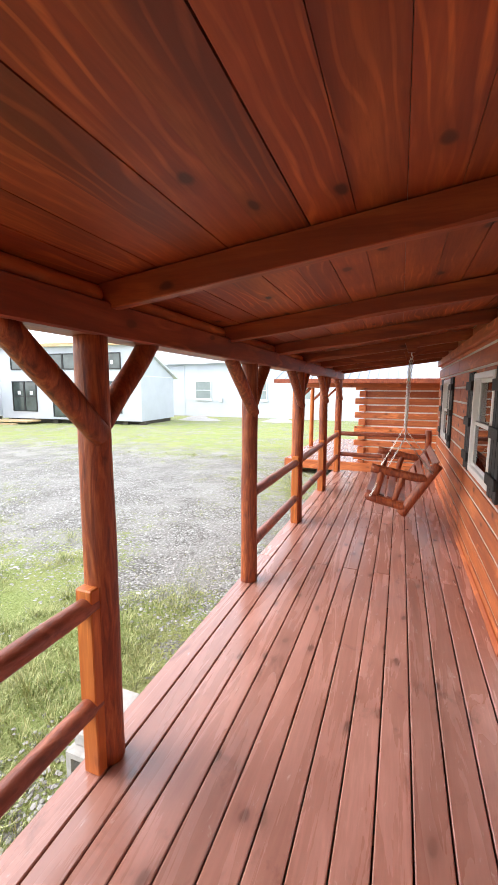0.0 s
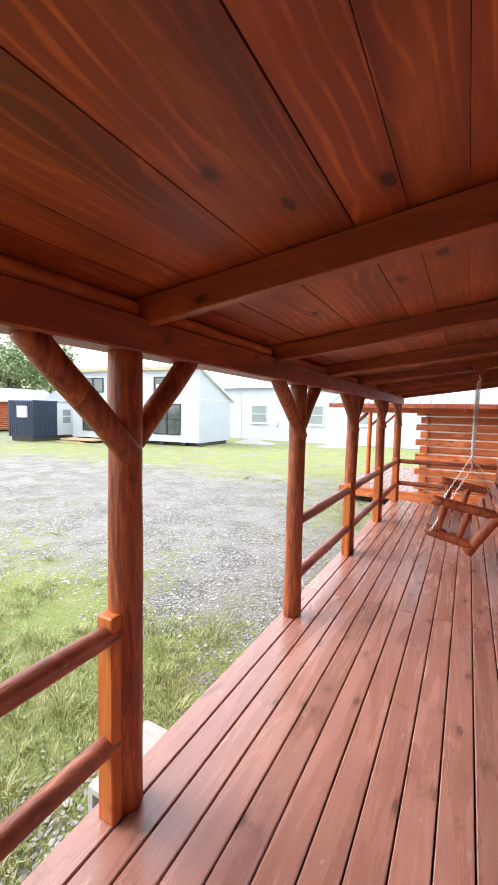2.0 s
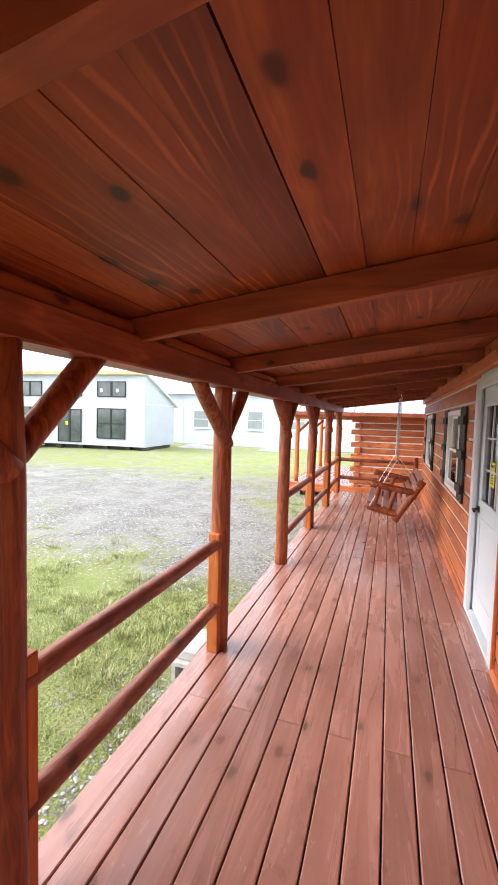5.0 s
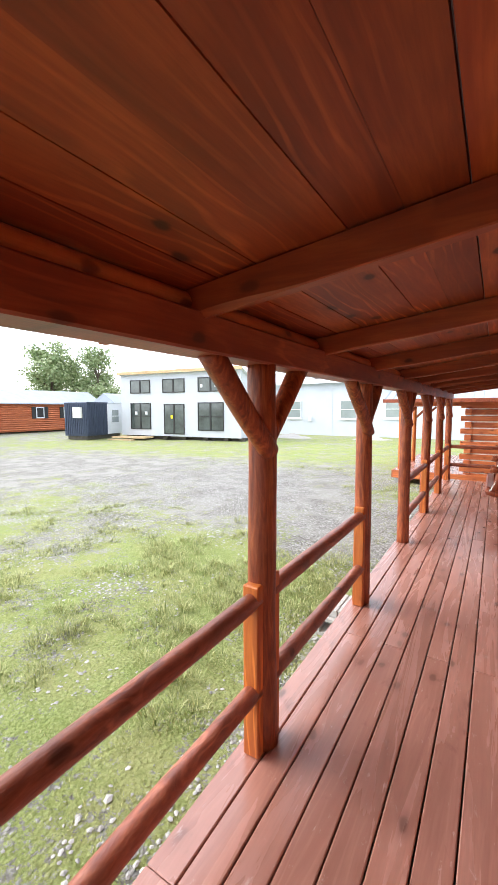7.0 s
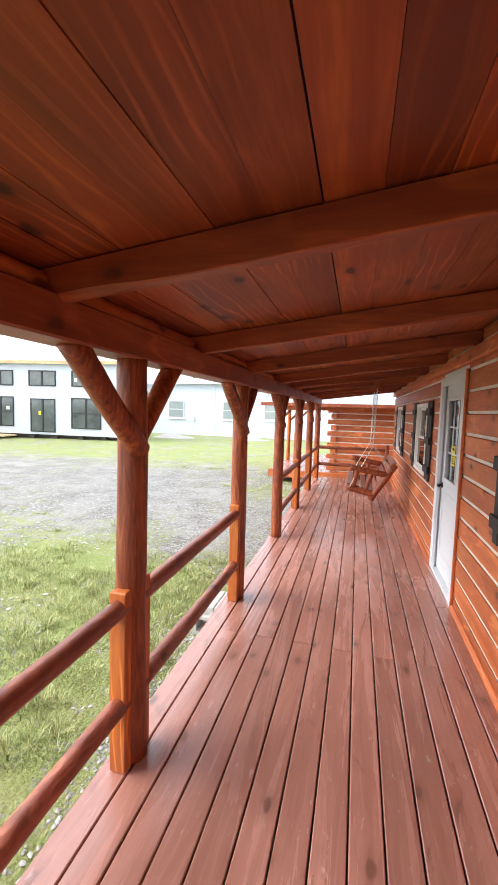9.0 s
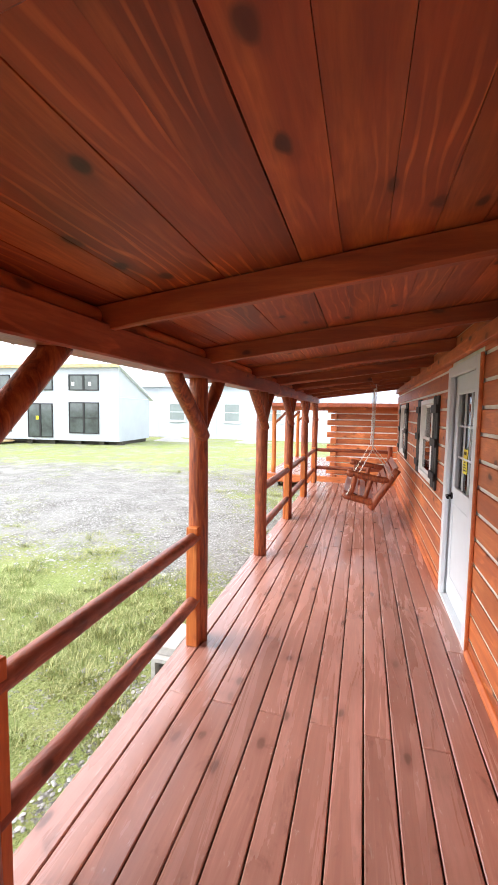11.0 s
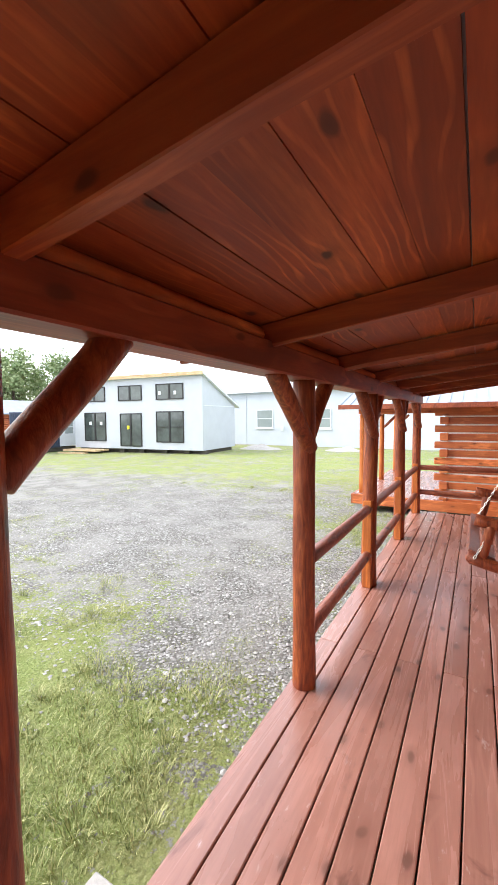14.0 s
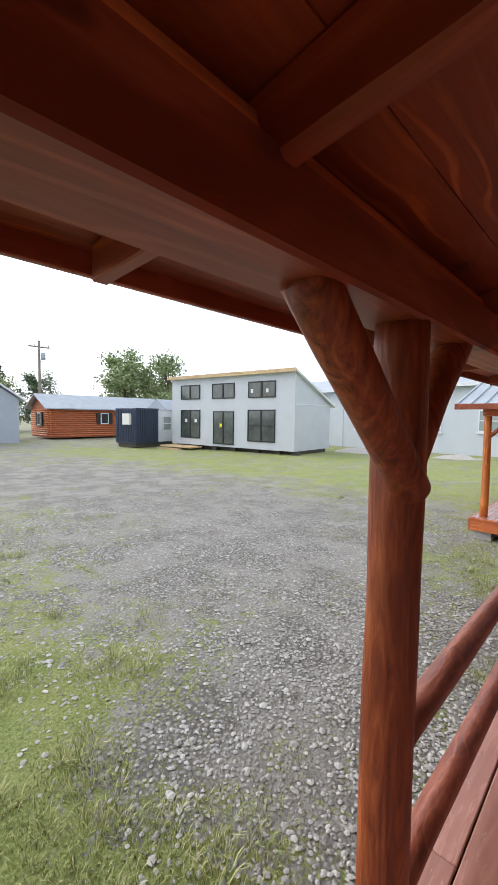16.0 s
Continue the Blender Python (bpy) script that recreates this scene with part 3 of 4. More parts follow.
# ---------------- door ----------------
def front_door():
    d = root("door_1", "white half-glass entry door, closed, in white casing", "door", pose(WALL, 2.95, 0), kind="structure")
    part("casing", box(WALL - 0.022, WALL + 0.013, 2.43, 2.53, 0.0, 2.10, 0.004), WHITE, d)
    part("casing", box(WALL - 0.022, WALL + 0.013, 3.37, 3.47, 0.0, 2.10, 0.004), WHITE, d)
    part("casing", box(WALL - 0.022, WALL + 0.013, 2.532, 3.368, 2.01, 2.10, 0.004), WHITE, d)
    part("jamb", box(WALL + 0.014, WALL + 0.12, 2.435, 2.495, 0.0, 2.095), WHITE, d)
    part("jamb", box(WALL + 0.014, WALL + 0.12, 3.405, 3.465, 0.0, 2.095), WHITE, d)
    part("threshold", box(WALL - 0.02, WALL + 0.12, 2.532, 3.368, 0.0, 0.028, 0.004), WHITE, d, "white sill under the door")
    fx = WALL + 0.035
    leaf = part("leaf", box(fx, fx + 0.044, 2.50, 3.40, 0.034, 1.04, 0.003), WHITE, d)
    part("rail_top", box(fx, fx + 0.044, 2.50, 3.40, 1.86, 2.02, 0.003), WHITE, d)
    part("stile", box(fx, fx + 0.044, 2.50, 2.66, 1.041, 1.859), WHITE, d)
    part("stile", box(fx, fx + 0.044, 3.24, 3.40, 1.041, 1.859), WHITE, d)
    part("pane", box(fx + 0.018, fx + 0.024, 2.66, 3.24, 1.041, 1.859), GLASS, d)
    for y0, y1, z0, z1 in ((2.645, 2.675, 1.02, 1.88), (3.225, 3.255, 1.02, 1.88), (2.676, 3.224, 1.02, 1.05), (2.676, 3.224, 1.85, 1.88)):
        part("glazing_frame", box(fx - 0.012, fx - 0.001, y0, y1, z0, z1, 0.003), WHITE, d)
    for k in (1, 2):
        y = 2.66 + 0.58 * k / 3
        part("muntin", box(fx + 0.004, fx + 0.016, y - 0.008, y + 0.008, 1.05, 1.85), WHITE, d)
        z = 1.05 + 0.80 * k / 3
        part("muntin", box(fx + 0.006, fx + 0.014, 2.676, 3.224, z - 0.008, z + 0.008), WHITE, d)
    for y0, y1, z0, z1 in ((2.62, 2.635, 0.22, 0.90), (3.265, 3.28, 0.22, 0.90), (2.636, 3.264, 0.22, 0.235), (2.636, 3.264, 0.885, 0.90)):
        part("panel_moulding", box(fx - 0.006, fx - 0.001, y0, y1, z0, z1, 0.002), WHITE, d)
    h = part("handle", pipe([(fx - 0.002, 3.335, 0.95), (fx - 0.012, 3.335, 0.95)], 0.03, 16), IRON, d, "black lever handle", smooth=True)
    part("lever", pipe([(fx - 0.013, 3.335, 0.95), (fx - 0.05, 3.335, 0.95), (fx - 0.055, 3.24, 0.945)], 0.011, 10), IRON, h, smooth=True)
    # black strip fills the gap between leaf and jamb
    part("strike_gap", box(fx + 0.001, fx + 0.04, 3.4005, 3.4045, 0.04, 2.02), BLACK, d, "black strip filling the gap beside the door leaf")
    s = part("sign", box(fx + 0.008, fx + 0.0105, 2.92, 3.05, 1.20, 1.40), YELLOW, d, "yellow paper sign behind the glass, SMILE in black")
    cu = bpy.data.curves.new("sign_text", "FONT")
    cu.body = "SMILE!"
    cu.size, cu.extrude, cu.align_x = 0.036, 0.0006, "CENTER"
    ob = new("sign_text", cu)
    bpy.context.view_layer.update()
    me_t = bpy.data.meshes.new_from_object(ob.evaluated_get(bpy.context.evaluated_depsgraph_get()))
    bpy.data.objects.remove(ob)
    me_t.materials.append(BLACK)
    txt = new("lettering", me_t)
    txt.parent = d
    txt.matrix_basis = pose(fx + 0.007 - WALL, 2.985 - 2.95, 1.355, 90, 0, -90)
    for k in range(4):
        part("print_line", box(fx + 0.0065, fx + 0.0078, 2.94 + 0.008 * k, 3.03 - 0.006 * k, 1.225 + 0.022 * k, 1.234 + 0.022 * k), BLACK, d)


front_door()


def sash_window(y0, y1, z0, z1):
    w = root("window_1", "white vinyl double-hung window in the log wall", "window", pose(WALL, (y0 + y1) / 2, z0), kind="structure", group="porch windows")
    a, b = WALL - 0.026, WALL + 0.06
    for q in ((y0, y0 + 0.055, z0, z1), (y1 - 0.055, y1, z0, z1), (y0 + 0.056, y1 - 0.056, z1 - 0.055, z1), (y0 + 0.056, y1 - 0.056, z0, z0 + 0.06)):
        part("window_frame", box(a, b, *q, 0.005), VINYL, w)
    zm = (z0 + z1) / 2
    for k, (s0, s1, dx) in enumerate(((z0 + 0.061, zm + 0.02, 0.012), (zm - 0.02, z1 - 0.056, 0.036))):
        x0 = WALL - 0.012 + dx
        for q in ((y0 + 0.057, y0 + 0.092, s0, s1), (y1 - 0.092, y1 - 0.057, s0, s1), (y0 + 0.093, y1 - 0.093, s0, s0 + 0.036), (y0 + 0.093, y1 - 0.093, s1 - 0.036, s1)):
            part("sash", box(x0, x0 + 0.022, *q, 0.003), VINYL, w)
        part("pane", box(x0 + 0.008, x0 + 0.012, y0 + 0.093, y1 - 0.093, s0 + 0.037, s1 - 0.037), GLASS if k else DARKGLASS, w)
    part("trim_board", box(WALL - 0.014, WALL + 0.012, y0 - 0.03, y1 + 0.03, z0 - 0.03, z0 - 0.002, 0.003), LOGW, w, "stained wood sill strip")


def shutter(y0, y1, z0, z1):
    s = root("shutter", "black board-and-batten wooden shutter beside a window", "shutter", pose(WALL, (y0 + y1) / 2, z0), group="shutters")
    n = 3
    w = (y1 - y0) / n
    for k in range(n):
        part("board", box(WALL - 0.024, WALL - 0.001, y0 + k * w + 0.006, y0 + (k + 1) * w - 0.006, z0 + 0.012 * (k % 2), z1 - 0.012 * (k % 2), 0.004), BLACK, s)
    for z in (z0 + 0.14, (z0 + z1) / 2, z1 - 0.14):
        part("batten", box(WALL - 0.046, WALL - 0.0245, y0 - 0.004, y1 + 0.004, z - 0.045, z + 0.045, 0.005), BLACK, s)


for o in OPEN[1:]:
    sash_window(*o)
    shutter(o[0] - 0.34, o[0] - 0.03, o[2] - 0.02, o[3] + 0.02)
    shutter(o[1] + 0.03, o[1] + 0.34, o[2] - 0.02, o[3] + 0.02)

# low trim strip where the wall meets the deck, and the strip beside the door casing
skirting = root("baseboard", "red-brown stained trim strip along the wall foot", "baseboard", kind="structure")
for y0, y1 in ((BACKY, 2.40), (3.475, ENDY - 0.03)):
    part("strip", prism([(WALL - 0.030, 0.001), (WALL - 0.001, 0.001), (WALL - 0.001, 0.042), (WALL - 0.012, 0.040), (WALL - 0.026, 0.022)], y0, y1), LOGW, skirting)
part("door_strip", box(WALL - 0.024, WALL - 0.001, 2.402, 2.427, 0.001, 2.10, 0.004), LOGW, skirting)

# outlet plate low on the wall
outlet = root("outlet_box", "white covered power outlet low on the log wall", "outlet", pose(WALL, 0.42, 0.50))
part("plate", box(WALL - 0.03, WALL - 0.002, 0.39, 0.46, 0.42, 0.54, 0.006), VINYL, outlet)
part("cover", box(WALL - 0.04, WALL - 0.031, 0.395, 0.455, 0.43, 0.53, 0.004), VINYL, outlet)


# ---------------- porch swing ----------------
def porch_swing():
    s = root("porch_swing", "red-stained log porch swing hanging from chains, tilted back", "swing", pose(1.25, 6.2, 0.3))
    A, B = 5.50, 6.95
    for y, n in ((A, 1), (B, 2)):
        part("base_log", log((0.87, y, 0.465), (1.33, y, 0.345), 0.052, 0.050, n, 6, 14, 0.06, 0.15), POST, s, smooth=True)
        part("back_upright", log((1.245, y, 0.275), (1.615, y, 0.875), 0.056, 0.052, n + 3, 8, 14, 0.06, 0.15), POST, s, smooth=True)
        part("armrest", log((0.90, y, 0.80), (1.50, y, 0.70), 0.054, 0.046, n + 6, 8, 14, 0.06, 0.15), POST, s, smooth=True)
        part("arm_post", log((0.965, y, 0.47), (1.02, y, 0.77), 0.036, 0.046, n + 9, 6, 12, 0.08, 0.2), POST, s, smooth=True)
        part("arm_post", log((1.17, y, 0.43), (1.25, y, 0.73), 0.034, 0.042, n + 12, 6, 12, 0.08, 0.2), POST, s, smooth=True)
    for k in range(4):
        t = k / 3
        x, z = 0.90 + 0.34 * t, 0.515 - 0.085 * t
        piece("seat_slat", s, RAIL, x - 0.045, x + 0.045, A - 0.02, B + 0.02, z - 0.011, z + 0.011, 0.004).rotation_euler = (0, radians(14), 0)
    for k in range(5):
        t = (k + 0.6) / 5
        x, z = 1.285 + 0.33 * t, 0.40 + 0.52 * t
        ob = piece("back_slat", s, RAIL, x - 0.01, x + 0.01, A - 0.02, B + 0.02, z - 0.045, z + 0.045, 0.004)
        ob.rotation_euler = (0, radians(32), 0)
    part("front_log", log((0.875, A - 0.05, 0.465), (0.875, B + 0.05, 0.465), 0.04, 0.04, 21, 10, 12, 0.05, 0.2), RAIL, s, smooth=True)
    for y in (5.67, 6.87):
        yb = A if y < 6 else B
        h = part("hanger_block", prism([(1.195, 2.225), (1.345, 2.24), (1.305, 2.115), (1.235, 2.115)], y - 0.045, y + 0.012), RAFT, s, "small wooden hanger block")
        part("hook", pipe([(1.27, y - 0.02, 2.125), (1.27, y - 0.02, 2.085), (1.285, y - 0.02, 2.065), (1.27, y - 0.02, 2.035), (1.255, y - 0.02, 2.06)], 0.006, 8), CHAIN, h, smooth=True)
        for c, (fx, fz) in enumerate(((0.90, 0.47), (1.55, 0.78))):
            top = Vector((1.27, y - 0.02, 2.035))
            knot = top.lerp(Vector((1.25, (y + yb) / 2, 1.15)), 1.0)
            bm = bmesh.new()
            path = [(top + Vector((0.012 * (c * 2 - 1), 0, 0)), knot), (knot, Vector((fx, yb - 0.055, fz)))]
            for p, q in path:
                n = int((q - p).length / 0.034)
                for k in range(n):
                    m = p.lerp(q, (k + 0.5) / n)
                    rot = (q - p).to_track_quat("Z", "Y") @ Euler((0, 0, radians(90 * (k % 2)))).to_quaternion()
                    ring = []
                    for e in range(8):
                        an = 2 * math.pi * e / 8
                        cdir = Vector((math.cos(an), 0, math.sin(an)))
                        cc = Vector((math.cos(an) * 0.0095, 0, math.sin(an) * 0.021))
                        ring.append([bm.verts.new(m + rot @ (cc + cdir * 0.0035 * math.cos(u) + Vector((0, 1, 0)) * 0.0035 * math.sin(u))) for u in (0, 1.57, 3.14, 4.71)])
                    for e in range(8):
                        r0, r1 = ring[e], ring[(e + 1) % 8]
                        for u in range(4):
                            bm.faces.new((r0[u], r0[(u + 1) % 4], r1[(u + 1) % 4], r1[u]))
            part("chain", bm, CHAIN, s, "galvanised steel chain")


porch_swing()


# ---------------- concrete block step ----------------
def cinder_block(x, y, z, turn):
    m = pose(x, y, z, 0, 0, turn)
    bm = bmesh.new()
    for q in ((-0.195, 0.195, -0.095, -0.062), (-0.195, 0.195, 0.062, 0.095), (-0.195, -0.160, -0.062, 0.062), (-0.018, 0.018, -0.062, 0.062), (0.160, 0.195, -0.062, 0.062)):
        box(q[0], q[1], q[2], q[3], 0, 0.19, 0, bm)
    ob = thing("concrete_block", bm, CONC, "grey hollow concrete block set as a porch step", "concrete block", group="step blocks")
    ob.matrix_basis = m
    return ob


for y in (2.34, 2.545):
    ob = cinder_block(-0.33, y, GZ + 0.095, 0)
    ob.matrix_basis = pose(-0.33, y, GZ + 0.095, 90, 0, 0) @ pose(0, 0, -0.095)
for x0, x1 in ((-0.515, -0.325), (-0.318, -0.15)):
    thing("step_slab", box(x0, x1, 2.30, 2.69, GZ + 0.192, GZ + 0.272, 0.006), CONC, "flat grey concrete cap block on hollow blocks", "step", group="step slabs")


# ---------------- neighbouring log cabin with porch ----------------
def near_cabin():
    c = root("log_cabin", "red log cabin with metal roof and corner porch", "cabin", pose(0.2, 11.4, GZ))
    y0 = 11.40
    part("chinking", box(0.30, 7.0, y0 + 0.02, y0 + 0.16, -0.35, 1.90), CHINK, c)
    part("side_wall", box(0.30, 0.44, y0 + 0.17, 15.9, -0.35, 1.90), FARLOG, c)
    k = 0
    z = -0.30
    while z < 1.75:
        x0 = 0.08 if k % 2 else 0.24
        part("wall_log", box(x0, 7.0, y0 - 0.02 if k % 2 else y0, y0 + 0.12, z + 0.014, z + 0.160, 0.012), LOGX, c)
        if k % 2 == 0:
            part("log_end", box(0.19, 0.36, y0 - 0.10, y0 + 0.15, z + 0.006, z + 0.170, 0.012), LOGX, c, "dark sawn log end")
        z += 0.18
        k += 1
    part("porch_deck", box(-1.68, 0.28, 11.2, 16.2, -0.21, -0.16, 0.004), DECK, c)
    part("skirt", box(-1.68, 7.0, 11.16, 11.198, -0.40, -0.17, 0.004), LOGX, c)
    part("skirt", box(-1.72, -1.682, 11.16, 16.2, -0.40, -0.17, 0.004), FARLOG, c)
    for y in (11.40, 13.7, 16.0):
        pp = part("post", log((-1.52, y, -0.16), (-1.52, y, 1.75), 0.07, 0.065, y, 8, 12, 0.04, 0.05), BLOCK, c, smooth=True)
        part("brace", log((-1.50, y, 1.35), (-1.1, y, 1.74), 0.04, 0.04, y + 1, 4, 10, 0.04, 0.3), POST, pp, smooth=True)
    part("header", box(-1.60, 7.0, 11.33, 11.47, 1.755, 1.88, 0.006), LOGX, c)
    part("header", box(-1.60, -1.46, 11.48, 16.1, 1.755, 1.88, 0.006), FARLOG, c)
    rf = part("roof", prism([(10.85, 1.90), (13.7, 2.78), (16.6, 1.90), (16.6, 1.95), (13.7, 2.84), (10.85, 1.95)], -1.95, 7.2, "x"), ROOFM, c, "ribbed grey metal roof")
    x = -1.93
    while x < 7.1:
        part("rib", prism([(10.84, 1.948), (13.7, 2.84), (13.7, 2.868), (10.84, 1.976)], x, x + 0.03, "x"), ROOFM, rf)
        x += 0.23
    part("fascia", box(-1.95, 7.2, 10.83, 10.85, 1.86, 1.965, 0.003), BEAM, c)
    part("soffit", box(-1.9, 7.0, 10.87, 11.32, 1.875, 1.895), CEIL, c)
    # dark filler box for the shade beneath the cabin floor
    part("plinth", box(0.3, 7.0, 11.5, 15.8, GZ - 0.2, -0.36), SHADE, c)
    for x in (-1.5, 0.2):
        part("pier", box(x - 0.15, x + 0.15, 11.25, 11.6, GZ - 0.1, -0.40), CONC, c)


near_cabin()


# ---------------- far buildings ----------------
def black_window(parent, x0, x1, z0, z1, leafs, d=0.0, mat=BLACK, rail=True, blind=False):
    """A window in a wall whose face lies at local y = d, looking to -y."""
    w = part("window", box(x0, x1, d - 0.01, d + 0.05, z0, z1), DARKIN if mat is BLACK else CURTAIN, parent, local=True)
    n = leafs
    sw = (x1 - x0) / n
    for k in range(n):
        a, b = x0 + k * sw, x0 + (k + 1) * sw
        fr = bmesh.new()
        for q in ((a, a + 0.07, z0, z1), (b - 0.07, b, z0, z1), (a + 0.07, b - 0.07, z0, z0 + 0.07), (a + 0.07, b - 0.07, z1 - 0.07, z1)):
            box(q[0], q[1], d - 0.06, d - 0.012, q[2], q[3], 0, fr)
        if rail:
            box(a + 0.07, b - 0.07, d - 0.06, d - 0.012, (z0 + z1) / 2 - 0.03, (z0 + z1) / 2 + 0.03, 0, fr)
        part("frame", fr, mat, w, local=True)
        part("pane", box(a + 0.07, b - 0.07, d - 0.032, d - 0.026, z0 + 0.07, z1 - 0.07), HOUSEPANE if mat is BLACK else SHEDPANE, w, local=True)
        if blind:
            part("blind", box(a + 0.07, b - 0.07, d - 0.024, d - 0.014, (z0 + z1) / 2, z1 - 0.07), CURTAIN, w, local=True)
    return w


def white_house():
    ang = math.degrees(math.atan2(22.75 - 21.7, -14.65 + 26.0))
    h = root("white_house", "unfinished white two-level house with black windows", "house", pose(-26.0, 21.7, 0, 0, 0, ang))
    W, D = 11.40, 4.7
    def X(k):
        return W - k
    part("wall", box(0, W, 0, 0.15, -0.45, 4.50), SIDING, h, local=True)
    for x in (0.01, W - 0.15):
        part("side_wall", prism([(0.152, -0.45), (D, -0.45), (D, 2.55), (0.152, 4.48)], x, x + 0.14, "x"), SIDING, h, local=True)
    part("back_wall", box(0.16, W - 0.16, D - 0.15, D, -0.45, 2.5), SIDING, h, local=True)
    part("roof", prism([(-0.25, 4.60), (D + 0.45, 2.44), (D + 0.45, 2.56), (-0.25, 4.72)], -0.15, W + 0.2, "x"), WHITE, h, local=True)
    part("fascia", box(-0.16, W + 0.21, -0.30, -0.252, 4.50, 4.73), RAWWOOD, h, "bare lumber fascia", local=True)
    part("seam", box(W + 0.001, W + 0.012, 0.15, D - 0.1, 2.50, 2.56), WHITE, h, local=True)
    for a, b in ((10.35, 8.25), (3.70, 1.45)):
        black_window(h, X(a), X(b), 0.05, 2.18, 2, blind=a < 5)
    for a, b in ((10.35, 8.27), (7.02, 4.90), (3.68, 1.44)):
        black_window(h, X(a), X(b), 2.97, 4.05, 2, rail=False)
    black_window(h, X(6.9), X(4.95), -0.28, 2.08, 2, rail=False)
    part("notice", box(X(6.25), X(6.05), -0.05, -0.034, 0.95, 1.2), YELLOW, h, "yellow notice on the door", local=True)
    for a in (9.75, 8.7):
        part("sticker", box(X(a) - 0.12, X(a) + 0.12, -0.05, -0.034, 1.25, 1.5), WHITE, h, "white window sticker", local=True)
    for a in (3.35, 2.1):
        part("sticker", box(X(a) - 0.1, X(a) + 0.1, -0.05, -0.034, 3.3, 3.55), WHITE, h, "white window sticker", local=True)
    st = part("step_deck", box(8.4 - 8.3, 3.4, -1.3, -0.05, -0.62, -0.52), RAWWOOD, h, "bare lumber entry steps", local=True)
    part("tread", box(0.1, 2.6, -1.75, -1.31, -0.78, -0.70), RAWWOOD, st, local=True)
    # blocks and crawl-space filler take a dark colour for the shade under the house
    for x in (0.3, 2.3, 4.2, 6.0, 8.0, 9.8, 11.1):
        part("foundation_block", box(x, x + 0.4, 0.2, 0.58, -0.95, -0.46), SHADE, h, "support block coloured dark for the shade under the house", local=True)
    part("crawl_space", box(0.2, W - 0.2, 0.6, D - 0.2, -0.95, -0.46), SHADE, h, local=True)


white_house()


def warehouse():
    ang = math.degrees(math.atan2(-0.09, 1.0))
    h = root("warehouse", "long white metal warehouse with low-pitched roof", "warehouse", pose(-14.0, 33.0, 0, 0, 0, ang))
    part("wall", box(-22, 26, 0, 0.2, -1.0, 4.05), SHED, h, local=True)
    part("roof", prism([(-0.4, 4.0), (9, 5.9), (18, 4.0), (18, 4.1), (9, 6.0), (-0.4, 4.1)], -22.4, 26.4, "x"), ROOFM, h, local=True)
    part("gutter", box(-22.4, 26.4, -0.5, -0.4, 3.92, 4.14), WHITE, h, local=True)
    part("footing", box(-22, 26, -0.12, -0.005, -1.1, -0.72), RUBBLE, h, "bare concrete footing", local=True)
    for a, b, z0, z1 in ((-9.4, -7.9, 0.8, 2.4), (-2.3, -0.6, 0.8, 2.4), (3.3, 4.8, 0.8, 2.4), (7.2, 8.6, 0.9, 2.35), (13, 14.5, 0.8, 2.4)):
        black_window(h, a, b, z0, z1, 1, -0.012, WHITE, True, True)
        part("sill", box(a - 0.1, b + 0.1, -0.12, -0.02, z0 - 0.12, z0 - 0.005), WHITE, h, local=True)
    part("meter_box", box(0.2, 0.5, -0.12, -0.005, 0.55, 0.95), WHITE, h, local=True)
    for k in range(8):
        part("panel_rib", box(-21.5 + 6 * k, -21.46 + 6 * k, -0.03, -0.002, -0.7, 3.9), SHED, h, local=True)


warehouse()


def container_unit():
    ang = math.degrees(math.atan2(0.98, -0.18))
    h = root("container_unit", "navy corrugated container office with white end section", "container", pose(-26.7, 18.9, 0, 0, 0, ang))
    part("body", box(0, 2.3, 0.03, 2.4, -0.45, 2.25), NAVY, h, local=True)
    for k in range(12):
        part("corrugation", box(0.06 + k * 0.19, 0.15 + k * 0.19, -0.015, 0.03, -0.35, 2.15), NAVY, h, local=True)
    for k in range(12):
        part("corrugation", box(-0.045, -0.001, 0.12 + k * 0.19, 0.21 + k * 0.19, -0.35, 2.15), NAVY, h, local=True)
    part("frame_rail", box(-0.05, 2.3, -0.03, 0.02, 2.16, 2.28), NAVY, h, local=True)
    part("service_box", box(-0.25, -0.046, 0.5, 1.3, 1.0, 1.85), VINYL, h, "white air-conditioner box", local=True)
    part("end_section", box(2.301, 4.2, 0.05, 2.4, -0.4, 2.15), WHITE, h, local=True)
    black_window(h, 2.75, 3.75, 0.5, 1.7, 1, 0.04, WHITE)
    part("roof", prism([(-0.1, 2.2), (1.2, 3.1), (2.5, 2.2)], 3.2, 7.5, "x"), ROOFM, h, local=True)
    # skid coloured as the shade below the container
    part("skid", box(0.1, 4.1, 0.2, 2.2, -0.75, -0.46), SHADE, h, local=True)


container_unit()


